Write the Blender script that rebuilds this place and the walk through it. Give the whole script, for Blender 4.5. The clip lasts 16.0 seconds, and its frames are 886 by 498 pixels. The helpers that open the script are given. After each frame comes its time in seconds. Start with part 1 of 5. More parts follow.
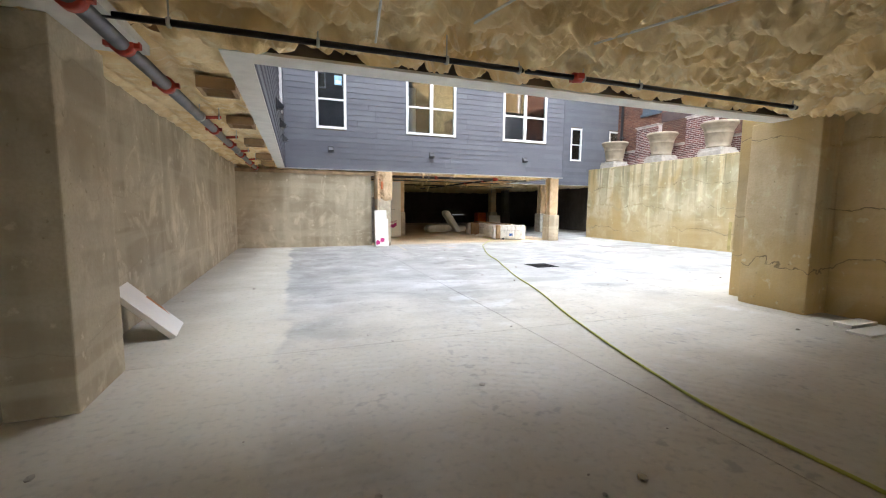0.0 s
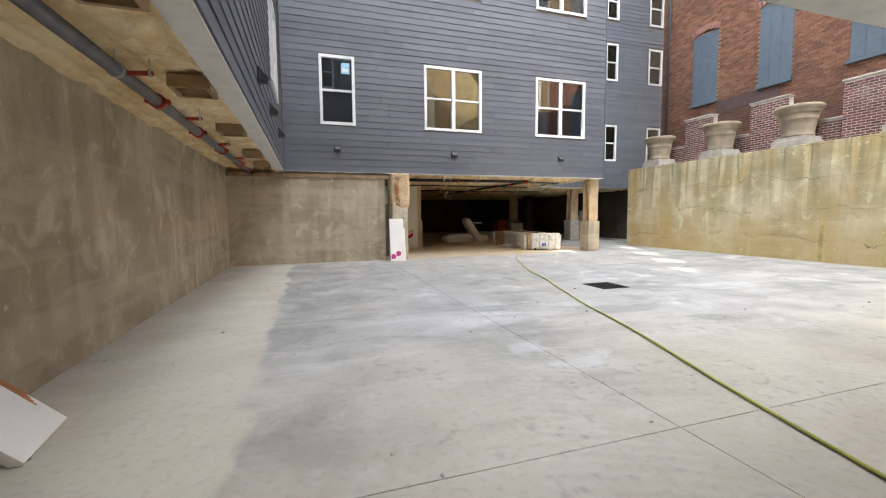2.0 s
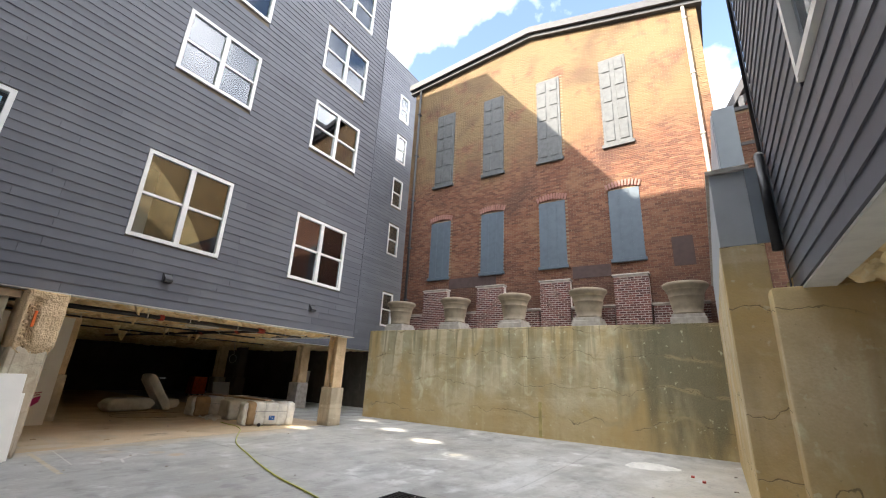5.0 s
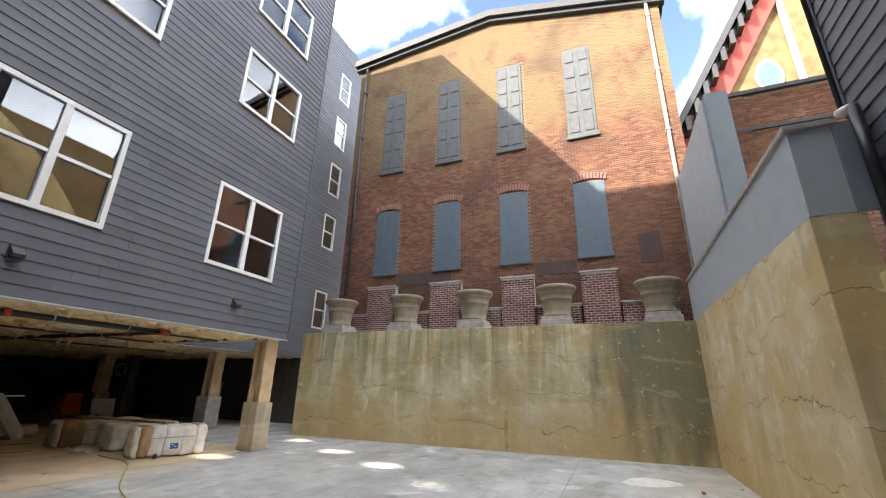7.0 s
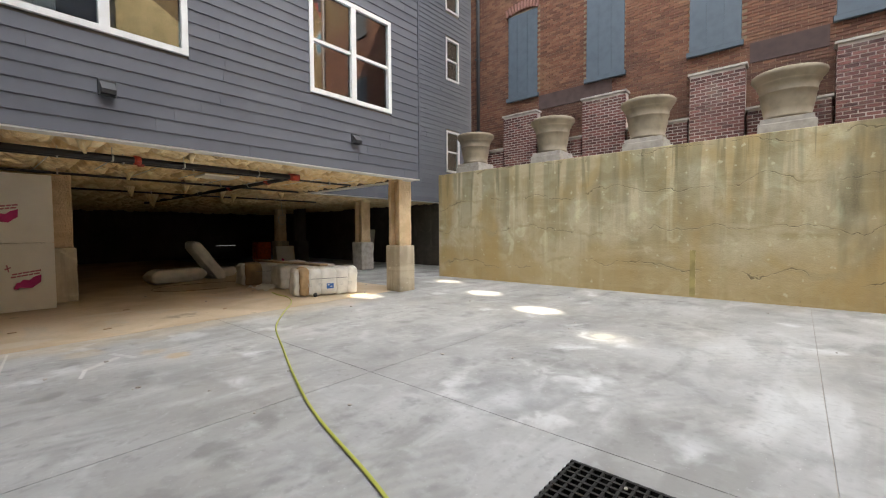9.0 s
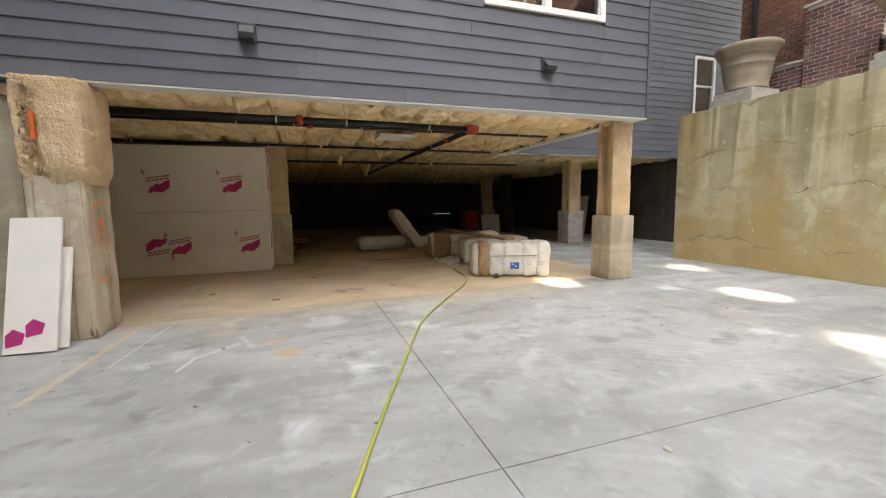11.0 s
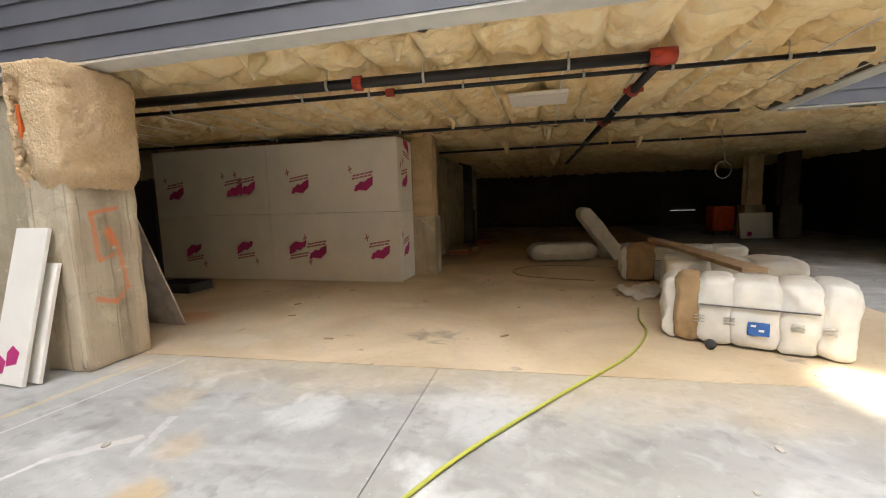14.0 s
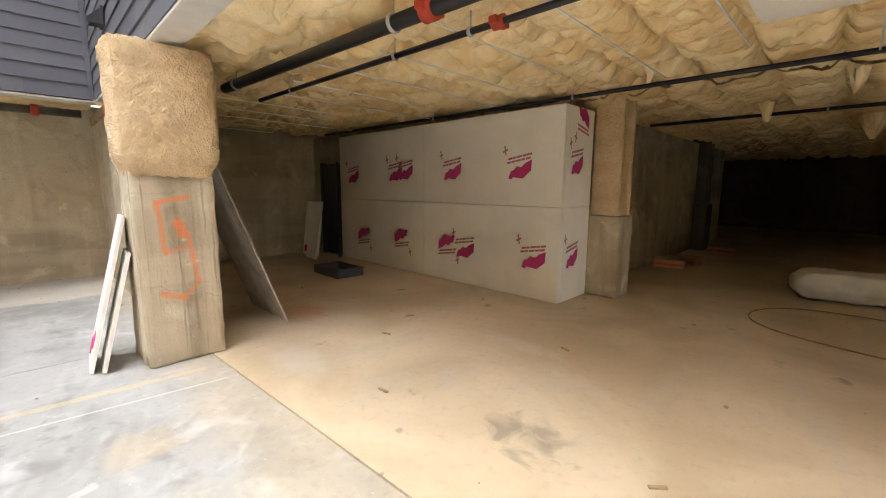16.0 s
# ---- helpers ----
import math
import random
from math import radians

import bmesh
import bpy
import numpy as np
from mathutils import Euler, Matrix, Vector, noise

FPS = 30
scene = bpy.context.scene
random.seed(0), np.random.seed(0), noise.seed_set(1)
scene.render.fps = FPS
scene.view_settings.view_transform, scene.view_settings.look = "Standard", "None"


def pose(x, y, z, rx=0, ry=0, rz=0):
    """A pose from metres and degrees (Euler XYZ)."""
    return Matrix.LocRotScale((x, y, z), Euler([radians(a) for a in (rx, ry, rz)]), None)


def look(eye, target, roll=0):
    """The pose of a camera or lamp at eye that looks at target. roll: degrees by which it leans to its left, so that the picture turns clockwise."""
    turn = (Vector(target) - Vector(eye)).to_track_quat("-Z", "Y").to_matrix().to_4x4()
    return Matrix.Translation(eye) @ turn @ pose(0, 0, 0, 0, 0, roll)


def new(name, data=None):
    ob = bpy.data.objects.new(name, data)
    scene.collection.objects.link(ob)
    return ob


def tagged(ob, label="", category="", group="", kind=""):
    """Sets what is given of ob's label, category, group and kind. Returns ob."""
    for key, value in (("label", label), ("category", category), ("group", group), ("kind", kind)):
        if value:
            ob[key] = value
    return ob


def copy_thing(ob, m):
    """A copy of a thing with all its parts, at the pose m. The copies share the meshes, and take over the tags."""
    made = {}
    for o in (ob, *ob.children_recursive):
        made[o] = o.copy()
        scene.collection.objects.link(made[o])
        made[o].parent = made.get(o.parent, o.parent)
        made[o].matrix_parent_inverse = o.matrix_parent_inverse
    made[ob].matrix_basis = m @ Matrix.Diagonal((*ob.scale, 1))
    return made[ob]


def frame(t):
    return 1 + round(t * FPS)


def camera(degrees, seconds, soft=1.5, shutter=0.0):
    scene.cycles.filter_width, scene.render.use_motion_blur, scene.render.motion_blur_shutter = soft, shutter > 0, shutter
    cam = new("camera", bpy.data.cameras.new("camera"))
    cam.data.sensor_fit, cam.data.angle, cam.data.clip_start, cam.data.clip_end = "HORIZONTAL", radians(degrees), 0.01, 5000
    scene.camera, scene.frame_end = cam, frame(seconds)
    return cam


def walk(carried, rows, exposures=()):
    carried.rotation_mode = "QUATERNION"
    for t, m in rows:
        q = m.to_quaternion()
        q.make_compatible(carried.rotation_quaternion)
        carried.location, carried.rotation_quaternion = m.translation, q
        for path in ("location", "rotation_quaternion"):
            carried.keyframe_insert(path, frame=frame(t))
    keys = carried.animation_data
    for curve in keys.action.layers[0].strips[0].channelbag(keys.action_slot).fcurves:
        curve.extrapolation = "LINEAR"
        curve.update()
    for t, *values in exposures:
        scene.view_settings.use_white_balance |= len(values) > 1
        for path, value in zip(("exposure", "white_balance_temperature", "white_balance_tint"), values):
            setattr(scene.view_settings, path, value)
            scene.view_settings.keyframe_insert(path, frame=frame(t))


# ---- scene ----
cam = camera(94.6, 16.0, 1.1)
PATH = [
    (0, (-0.088, 0.074, 1.491), (0.584, 1.947, 1.285), 0.5),
    (0.5, (0.012, 0.638, 1.502), (0.749, 2.487, 1.308), 0.1),
    (1, (0.116, 1.261, 1.484), (0.794, 3.136, 1.322), -0.5),
    (1.5, (0.134, 1.838, 1.456), (0.787, 3.721, 1.296), 0.3),
    (2, (0.23, 2.369, 1.428), (0.849, 4.264, 1.265), -0.5),
    (2.5, (0.315, 2.913, 1.446), (0.942, 4.806, 1.287), 0.6),
    (3, (0.314, 3.428, 1.457), (1.21, 5.21, 1.312), 1.7),
    (3.5, (0.41, 3.913, 1.457), (1.538, 5.562, 1.37), 1.2),
    (4, (0.502, 4.392, 1.48), (1.841, 5.873, 1.579), 3.1),
    (4.5, (0.583, 4.86, 1.552), (2.105, 6.108, 1.907), 3.1),
    (4.7, (0.627, 5.026, 1.584), (2.182, 6.18, 2.087), 2.5),
    (6.8, (1.712, 6.946, 1.647), (3.424, 7.7, 2.356), 1.6),
    (7, (1.851, 7.115, 1.642), (3.604, 7.834, 2.284), 1.3),
    (7.5, (2.348, 7.386, 1.59), (4.157, 8.118, 2.026), 1.1),
    (8, (2.793, 7.695, 1.549), (4.606, 8.514, 1.758), 0.7),
    (8.5, (3.216, 8.068, 1.496), (4.939, 9.083, 1.532), -0.9),
    (9, (3.664, 8.338, 1.476), (5.171, 9.65, 1.397), -0.4),
    (9.5, (4.126, 8.709, 1.44), (5.434, 10.216, 1.317), -0.5),
    (10, (4.584, 9.096, 1.419), (5.637, 10.79, 1.268), -1.4),
    (10.2, (4.771, 9.245, 1.431), (5.715, 11.001, 1.263), -1.4),
    (12.3, (6.377, 11.043, 1.373), (6.68, 13.005, 1.135), -1.7),
    (12.5, (6.511, 11.204, 1.367), (6.736, 13.178, 1.138), -2.2),
    (13, (6.843, 11.567, 1.389), (6.861, 13.556, 1.179), -0.9),
    (13.5, (7.095, 12.044, 1.461), (6.89, 14.02, 1.238), -1.2),
    (14, (7.307, 12.546, 1.46), (6.831, 14.476, 1.237), -1.6),
    (14.5, (7.377, 13.036, 1.477), (6.59, 14.858, 1.227), -1.0),
    (15, (7.423, 13.556, 1.517), (6.386, 15.251, 1.285), -1.6),
    (15.5, (7.507, 14.144, 1.58), (6.231, 15.664, 1.332), -0.8),
    (16, (7.47, 14.669, 1.598), (6.079, 16.075, 1.3), 0.3),
]
walk(cam, [(t, look(eye, target, roll)) for t, eye, target, roll in PATH],
     [(0, 3.15, 6400, 10), (1.5, 2.75, 6700, 10), (3.5, 2.35, 6800, 10), (4.5, 2.1, 6800, 10), (7.0, 1.8, 6650, 10), (9.0, 2.1, 6950, 10), (12.5, 2.4, 7050, 10), (14.5, 2.8, 7150, 10), (16.0, 3.25, 7050, 10)])

# ---- world, sun, exposure ----
SUN = Vector((-16.04, 8.56, 11.3)).normalized()
world = bpy.data.worlds.new("world")
scene.world = world
world.use_nodes = True
wn, wl = world.node_tree.nodes, world.node_tree.links
wn.clear()
sky = wn.new("ShaderNodeTexSky")
sky.sky_type, sky.sun_disc = "NISHITA", False
sky.sun_elevation = math.asin(SUN.z)
sky.sun_rotation = math.atan2(SUN.x, SUN.y)
sky.dust_density = 2.0
back = wn.new("ShaderNodeBackground")
back.inputs[1].default_value = 0.15
# thin bright cloud in front of the blue
tc = wn.new("ShaderNodeTexCoord")
cn = wn.new("ShaderNodeTexNoise")
cn.inputs["Scale"].default_value, cn.inputs["Detail"].default_value = 2.2, 8
cr = wn.new("ShaderNodeValToRGB")
cr.color_ramp.elements[0].position, cr.color_ramp.elements[1].position = 0.41, 0.60
cm = wn.new("ShaderNodeMix")
cm.data_type = "RGBA"
cm.inputs[7].default_value = (15, 15.6, 16.6, 1)
wl.new(tc.outputs["Generated"], cn.inputs["Vector"])
wl.new(cn.outputs["Fac"], cr.inputs["Fac"])
wl.new(cr.outputs["Color"], cm.inputs[0])
wl.new(sky.outputs[0], cm.inputs[6])
wl.new(cm.outputs[2], back.inputs[0])
wl.new(back.outputs[0], wn.new("ShaderNodeOutputWorld").inputs[0])

lamp = bpy.data.lights.new("sun", "SUN")
lamp.energy, lamp.angle, lamp.color = 3.8, radians(0.5), (1.0, 0.93, 0.82)
new("sun", lamp).matrix_world = look((-30, 16, 40), Vector((-30, 16, 40)) - SUN)


# spot lamps added in mid-air for pools of reflected sun on the slab
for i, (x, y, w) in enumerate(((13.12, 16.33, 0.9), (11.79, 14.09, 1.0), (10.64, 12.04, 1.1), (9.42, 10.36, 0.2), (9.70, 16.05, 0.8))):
    spot = bpy.data.lights.new("sun_pool_spot", "SPOT")
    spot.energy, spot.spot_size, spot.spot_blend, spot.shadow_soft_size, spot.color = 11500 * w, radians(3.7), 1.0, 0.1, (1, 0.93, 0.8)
    new("sun_pool_spot", spot).matrix_world = look((x - 1.0, y - 9.0, 9.5), (x, y, 0))


# ---- materials ----
class Mat:
    """A small node builder round one Principled material."""

    def __init__(self, name, rough=0.8, metal=0.0):
        self.m = bpy.data.materials.new(name)
        self.m.use_nodes = True
        self.n, self.l = self.m.node_tree.nodes, self.m.node_tree.links
        self.p = self.n["Principled BSDF"]
        self.p.inputs["Roughness"].default_value = rough
        self.p.inputs["Metallic"].default_value = metal
        geo = self.n.new("ShaderNodeNewGeometry")
        self.pos, self.island = geo.outputs["Position"], geo.outputs["Random Per Island"]

    def scaled(self, sx, sy, sz):
        k = self.n.new("ShaderNodeMapping")
        k.inputs["Scale"].default_value = (sx, sy, sz)
        self.l.new(self.pos, k.inputs["Vector"])
        return k.outputs[0]

    def noise(self, scale, detail=4, vec=None, distort=0.0):
        k = self.n.new("ShaderNodeTexNoise")
        k.inputs["Scale"].default_value, k.inputs["Detail"].default_value = scale, detail
        k.inputs["Distortion"].default_value = distort
        self.l.new(vec or self.pos, k.inputs["Vector"])
        return k.outputs["Fac"]

    def ramp(self, fac, lo, hi):
        k = self.n.new("ShaderNodeMapRange")
        k.inputs["From Min"].default_value, k.inputs["From Max"].default_value = lo, hi
        k.interpolation_type = "SMOOTHSTEP"
        self.l.new(fac, k.inputs["Value"])
        return k.outputs[0]

    def mul(self, a, b, op="MULTIPLY"):
        k = self.n.new("ShaderNodeMath")
        k.operation = op
        for i, v in ((0, a), (1, b)):
            if isinstance(v, (int, float)):
                k.inputs[i].default_value = v
            else:
                self.l.new(v, k.inputs[i])
        return k.outputs[0]

    def mix(self, fac, a, b):
        k = self.n.new("ShaderNodeMix")
        k.data_type = "RGBA"
        if isinstance(fac, (int, float)):
            k.inputs[0].default_value = fac
        else:
            self.l.new(fac, k.inputs[0])
        for i, v in ((6, a), (7, b)):
            if isinstance(v, tuple):
                k.inputs[i].default_value = (*v, 1)
            else:
                self.l.new(v, k.inputs[i])
        return k.outputs[2]

    def axis(self, i):
        k = self.n.new("ShaderNodeSeparateXYZ")
        self.l.new(self.pos, k.inputs[0])
        return k.outputs[i]

    def far(self, p, q, axes=(0, 1), squash=1.0):
        """Distance on a plane from the point (p, q)."""
        d = self.mul(self.axis(axes[0]), p, "SUBTRACT")
        e = self.mul(self.mul(self.axis(axes[1]), q, "SUBTRACT"), squash)
        return self.mul(self.mul(self.mul(d, d), self.mul(e, e), "ADD"), 0.5, "POWER")

    def stroke(self, a, b, width, axes=(0, 1), soft=0.5):
        """A stroke from a to b on a plane, with ragged edges."""
        vx, vy = b[0] - a[0], b[1] - a[1]
        n2 = vx * vx + vy * vy
        px, py = self.mul(self.axis(axes[0]), a[0], "SUBTRACT"), self.mul(self.axis(axes[1]), a[1], "SUBTRACT")
        k = self.mul(self.mul(self.mul(px, vx / n2), self.mul(py, vy / n2), "ADD"), 0.0, "MAXIMUM")
        k = self.mul(k, 1.0, "MINIMUM")
        dx, dy = self.mul(px, self.mul(k, vx), "SUBTRACT"), self.mul(py, self.mul(k, vy), "SUBTRACT")
        d = self.mul(self.mul(self.mul(dx, dx), self.mul(dy, dy), "ADD"), 0.5, "POWER")
        d = self.mul(d, self.mul(self.mul(self.noise(0.6 / width, 4), 0.5, "SUBTRACT"), width * 1.5), "ADD")
        return self.ramp(d, width, width * (1 - soft))

    def done(self, colour, bump=None, strength=0.3, depth=0.02, rough=None):
        if isinstance(colour, tuple):
            self.p.inputs["Base Color"].default_value = (*colour, 1)
        else:
            self.l.new(colour, self.p.inputs["Base Color"])
        if bump is not None:
            k = self.n.new("ShaderNodeBump")
            k.inputs["Strength"].default_value, k.inputs["Distance"].default_value = strength, depth
            self.l.new(bump, k.inputs["Height"])
            self.l.new(k.outputs[0], self.p.inputs["Normal"])
        if rough is not None:
            self.l.new(rough, self.p.inputs["Roughness"])
        return self.m


def random_tone(a):
    k = a.n.new("ShaderNodeObjectInfo")
    return k.outputs["Random"]


def concrete(name, light, dark, streak, moss=None, ochre=None, run=0.4, paint=(), wet=False, grain=False):
    """Cast wall: cloudy tone, runs down the face, lift lines, jagged cracks, small holes."""
    a = Mat(name, 0.88)
    pale = tuple(min(0.78, x * 1.35) for x in light)
    c = a.mix(a.ramp(a.noise(0.9, 7, None, 0.4), 0.34, 0.66), light, dark)
    c = a.mix(a.mul(a.ramp(a.noise(1.7, 9, None, 1.0), 0.54, 0.66), 0.55), c, pale)
    c = a.mix(a.mul(a.ramp(a.noise(1.3, 8, a.scaled(2.2, 2.2, 0.22)), 0.46, 0.66), run), c, streak)
    c = a.mix(a.mul(a.ramp(a.noise(1.1, 7, a.scaled(3.1, 3.1, 0.18)), 0.58, 0.70), run * 0.9), c, pale)
    c = a.mix(a.mul(a.ramp(a.noise(3.5, 9, None, 0.8), 0.50, 0.68), 0.5), c, dark)
    lines = a.noise(1.0, 3, a.scaled(0.25, 0.25, 2.6), 0.6)
    c = a.mix(a.mul(a.ramp(lines, 0.50, 0.62), 0.45), c, light)
    if ochre:
        low = a.mul(a.axis(2), a.mul(a.noise(0.8, 6), 2.2), "ADD")
        c = a.mix(a.mul(a.ramp(low, 2.6, 1.5), 0.6), c, ochre)
        c = a.mix(a.mul(a.ramp(a.noise(0.7, 6, a.scaled(1, 1, 0.6), 0.6), 0.47, 0.66), 0.8), c, ochre)
    if moss:
        high = a.ramp(a.axis(2), 0.7, 3.4)
        drip = a.ramp(a.noise(1.6, 6, a.scaled(1.9, 1.9, 0.14), 0.3), 0.47, 0.57)
        c = a.mix(a.mul(a.mul(high, drip), 0.42), c, moss)
        drip = a.ramp(a.noise(1.2, 7, a.scaled(4.5, 4.5, 0.2), 0.3), 0.57, 0.64)
        c = a.mix(a.mul(a.mul(a.mul(high, high), drip), 0.5), c, tuple(x * 0.75 for x in moss))
    if wet:
        # damp, mossy end of the wall under a planter
        d = a.mul(a.far(5.7, 2.5, (1, 2), 0.75), a.mul(a.mul(a.noise(1.5, 8, a.scaled(2, 2, 0.5)), 0.5, "SUBTRACT"), 2.8), "ADD")
        c = a.mix(a.mul(a.ramp(d, 2.5, 0.9), 0.85), c, (0.125, 0.12, 0.075))
    # wandering lift lines and jagged cracks
    wob = a.mul(a.noise(0.7, 5), a.mul(a.noise(3.2, 4, None, 0.5), 0.22), "ADD")
    ab = a.mul(a.mul(a.mul(a.mul(a.mul(a.axis(2), 1.1), a.mul(wob, 1.3), "ADD"), 1.0, "FRACT"), 0.5, "SUBTRACT"), 0.0, "ABSOLUTE")
    hair = a.mul(a.mul(a.ramp(ab, 0.013, 0.003), a.ramp(a.noise(0.9, 3), 0.43, 0.50)), 0.65 if ochre else 0.12)
    band = a.mul(a.mul(a.ramp(ab, 0.09, 0.01), a.ramp(a.noise(1.3, 4), 0.45, 0.6)), 0.65 if ochre else 0.1)
    c = a.mix(band, c, dark)
    c = a.mix(hair, c, (0.07, 0.055, 0.035))
    c = a.mix(a.mul(a.ramp(a.noise(7, 6), 0.64, 0.72), 0.5), c, pale)
    c = a.mix(a.mul(a.ramp(a.noise(15, 4), 0.68, 0.74), 0.55), c, streak)
    fine = a.noise(38, 4)
    c = a.mix(a.mul(a.ramp(fine, 0.35, 0.75), 0.3), c, dark)
    h = a.mul(a.mul(a.noise(5, 6), 1.0), a.mul(fine, 0.25), "ADD")
    if grain:
        marks = a.noise(1.0, 5, a.scaled(22, 22, 0.7))
        c = a.mix(a.mul(a.ramp(marks, 0.56, 0.68), 0.55), c, streak)
        h = a.mul(h, a.mul(marks, 0.5), "ADD")
    for p, q, w, amount in paint:
        c = a.mix(a.mul(a.stroke(p, q, w, (1, 2), 0.9), amount), c, (0.78, 0.24, 0.09))
    h = a.mul(h, a.mul(hair, 0.8), "SUBTRACT")
    return a.done(c, h, 0.45, 0.03)


M_wall = concrete("grey_tan_concrete", (0.54, 0.475, 0.345), (0.36, 0.30, 0.205), (0.23, 0.185, 0.115))
M_ochre = concrete("weathered_ochre_concrete", (0.66, 0.58, 0.39), (0.44, 0.355, 0.195), (0.25, 0.205, 0.12), (0.13, 0.135, 0.07), (0.50, 0.35, 0.14), 0.5, wet=True)
# yellower, mossless ochre, also lightened to carry the return wall's reflected light
M_return = concrete("warm_lit_ochre_concrete", (0.74, 0.62, 0.41), (0.55, 0.42, 0.22), (0.34, 0.26, 0.14), None, (0.62, 0.44, 0.18), 0.45)
PAINT = (((15.44, 1.46), (15.68, 1.50), 0.035, 0.75), ((15.44, 1.44), (15.47, 1.02), 0.035, 0.7), ((15.58, 1.28), (15.62, 1.18), 0.07, 0.95), ((15.48, 1.02), (15.62, 1.06), 0.03, 0.6),
         ((15.66, 1.12), (15.71, 0.74), 0.035, 0.65), ((15.70, 0.72), (15.58, 0.60), 0.035, 0.6), ((15.58, 0.60), (15.42, 0.66), 0.04, 0.7))
M_post = concrete("board_marked_concrete", (0.66, 0.57, 0.43), (0.50, 0.415, 0.30), (0.22, 0.175, 0.115), run=0.7, paint=PAINT, grain=True)
M_pier = concrete("pier_concrete", (0.60, 0.52, 0.38), (0.44, 0.36, 0.25), (0.27, 0.22, 0.15), run=0.7)


def floor_material():
    a = Mat("trowelled_slab", 0.55)
    along = a.axis(1)
    c = a.mix(a.ramp(a.noise(0.5, 8, None, 0.9), 0.32, 0.68), (0.475, 0.472, 0.46), (0.31, 0.305, 0.293))
    # pale laitance swept in long soft strokes
    sweep = a.mul(a.ramp(a.noise(1.0, 9, a.scaled(0.4, 1.5, 1), 0.9), 0.45, 0.68), a.ramp(a.noise(0.45, 4), 0.35, 0.62))
    c = a.mix(a.mul(sweep, 0.85), c, (0.69, 0.695, 0.69))
    cloud = a.mul(a.ramp(a.noise(1.3, 9, a.scaled(0.55, 1.3, 1), 0.8), 0.48, 0.66), a.ramp(a.noise(0.6, 3), 0.38, 0.56))
    c = a.mix(a.mul(cloud, 0.6), c, (0.20, 0.197, 0.185))
    # tan dust towards the near house
    near = a.ramp(a.mul(along, a.mul(a.noise(0.6, 6), 4.0), "ADD"), 9.6, 6.4)
    c = a.mix(a.mul(near, 0.72), c, (0.57, 0.515, 0.415))
    c = a.mix(a.mul(a.ramp(a.noise(0.33, 5), 0.48, 0.66), 0.35), c, (0.45, 0.41, 0.335))
    # greyer, blotched concrete away from it
    north = a.ramp(a.mul(along, a.mul(a.noise(0.5, 4), 3.0), "ADD"), 8.5, 12.5)
    c = a.mix(a.mul(north, 0.55), c, (0.26, 0.256, 0.245))
    blot = a.mul(a.ramp(a.noise(2.6, 12, None, 0.25), 0.50, 0.66), a.ramp(a.noise(0.7, 3), 0.42, 0.58))
    c = a.mix(a.mul(blot, a.mul(a.mul(north, 0.4), 0.15, "ADD")), c, (0.135, 0.133, 0.125))
    fleck = a.mul(a.ramp(a.noise(9, 9, None, 0.2), 0.54, 0.68), a.ramp(a.noise(0.9, 4), 0.46, 0.60))
    c = a.mix(a.mul(fleck, 0.4), c, (0.16, 0.157, 0.148))
    lime = a.mul(a.ramp(a.noise(1.3, 12, None, 0.5), 0.55, 0.70), a.ramp(a.noise(0.55, 3), 0.46, 0.60))
    c = a.mix(a.mul(lime, 0.75), c, (0.66, 0.67, 0.67))
    # trowel arcs
    w = a.n.new("ShaderNodeTexWave")
    w.wave_type, w.rings_direction = "RINGS", "Z"
    w.inputs["Scale"].default_value, w.inputs["Distortion"].default_value = 2.9, 2.2
    w.inputs["Detail"].default_value, w.inputs["Detail Scale"].default_value = 3, 0.7
    a.l.new(a.scaled(1, 1, 1), w.inputs["Vector"])
    arcs = a.mul(w.outputs["Fac"], a.ramp(a.noise(0.75, 3), 0.50, 0.60))
    c = a.mix(a.mul(arcs, a.mul(a.mul(near, 0.22), 0.10, "ADD")), c, (0.62, 0.60, 0.54))
    # dry tan strip by the retaining wall, with the darker drip line beside it
    edge = a.mul(a.axis(0), a.mul(a.noise(1.6, 6), 0.45), "ADD")
    out = a.ramp(along, 4.1, 4.9)
    drip = a.mul(a.mul(a.ramp(edge, -0.12, 0.0), a.ramp(edge, 1.5, 0.1)), out)
    c = a.mix(a.mul(drip, a.mul(a.ramp(a.noise(0.9, 7, None, 0.6), 0.36, 0.6), 0.7)), c, (0.235, 0.23, 0.215))
    c = a.mix(a.mul(a.ramp(edge, 0.0, -0.12), 0.75), c, (0.56, 0.52, 0.43))
    # dust trodden out of the undercroft, rust and lime spots, old rings, chalk, one painted sun ring
    dust = a.ramp(a.mul(along, a.mul(a.noise(1.4, 6), 1.6), "ADD"), 15.9, 16.7)
    c = a.mix(a.mul(a.mul(dust, a.ramp(a.axis(0), 10.5, 8.5)), 0.7), c, (0.47, 0.385, 0.27))
    # the last spot, at (9.46, 10.39), is sunlight painted into the slab colour
    for x, y, r, tint, k in ((5.11, 14.48, 0.20, (0.47, 0.35, 0.20), 0.5), (5.26, 14.06, 0.19, (0.48, 0.33, 0.15), 0.65), (4.5, 15.01, 0.26, (0.47, 0.36, 0.22), 0.4), (5.66, 15.04, 0.33, (0.62, 0.63, 0.63), 0.5), (6.9, 15.25, 0.45, (0.56, 0.57, 0.57), 0.4), (7.0, 10.35, 0.75, (0.24, 0.245, 0.25), 0.35), (9.46, 10.39, 0.2, (0.66, 0.62, 0.52), 0.7)):
        d = a.mul(a.far(x, y), a.mul(a.mul(a.noise(3.5, 7, None, 1.0), 0.5, "SUBTRACT"), 1.3 * r), "ADD")
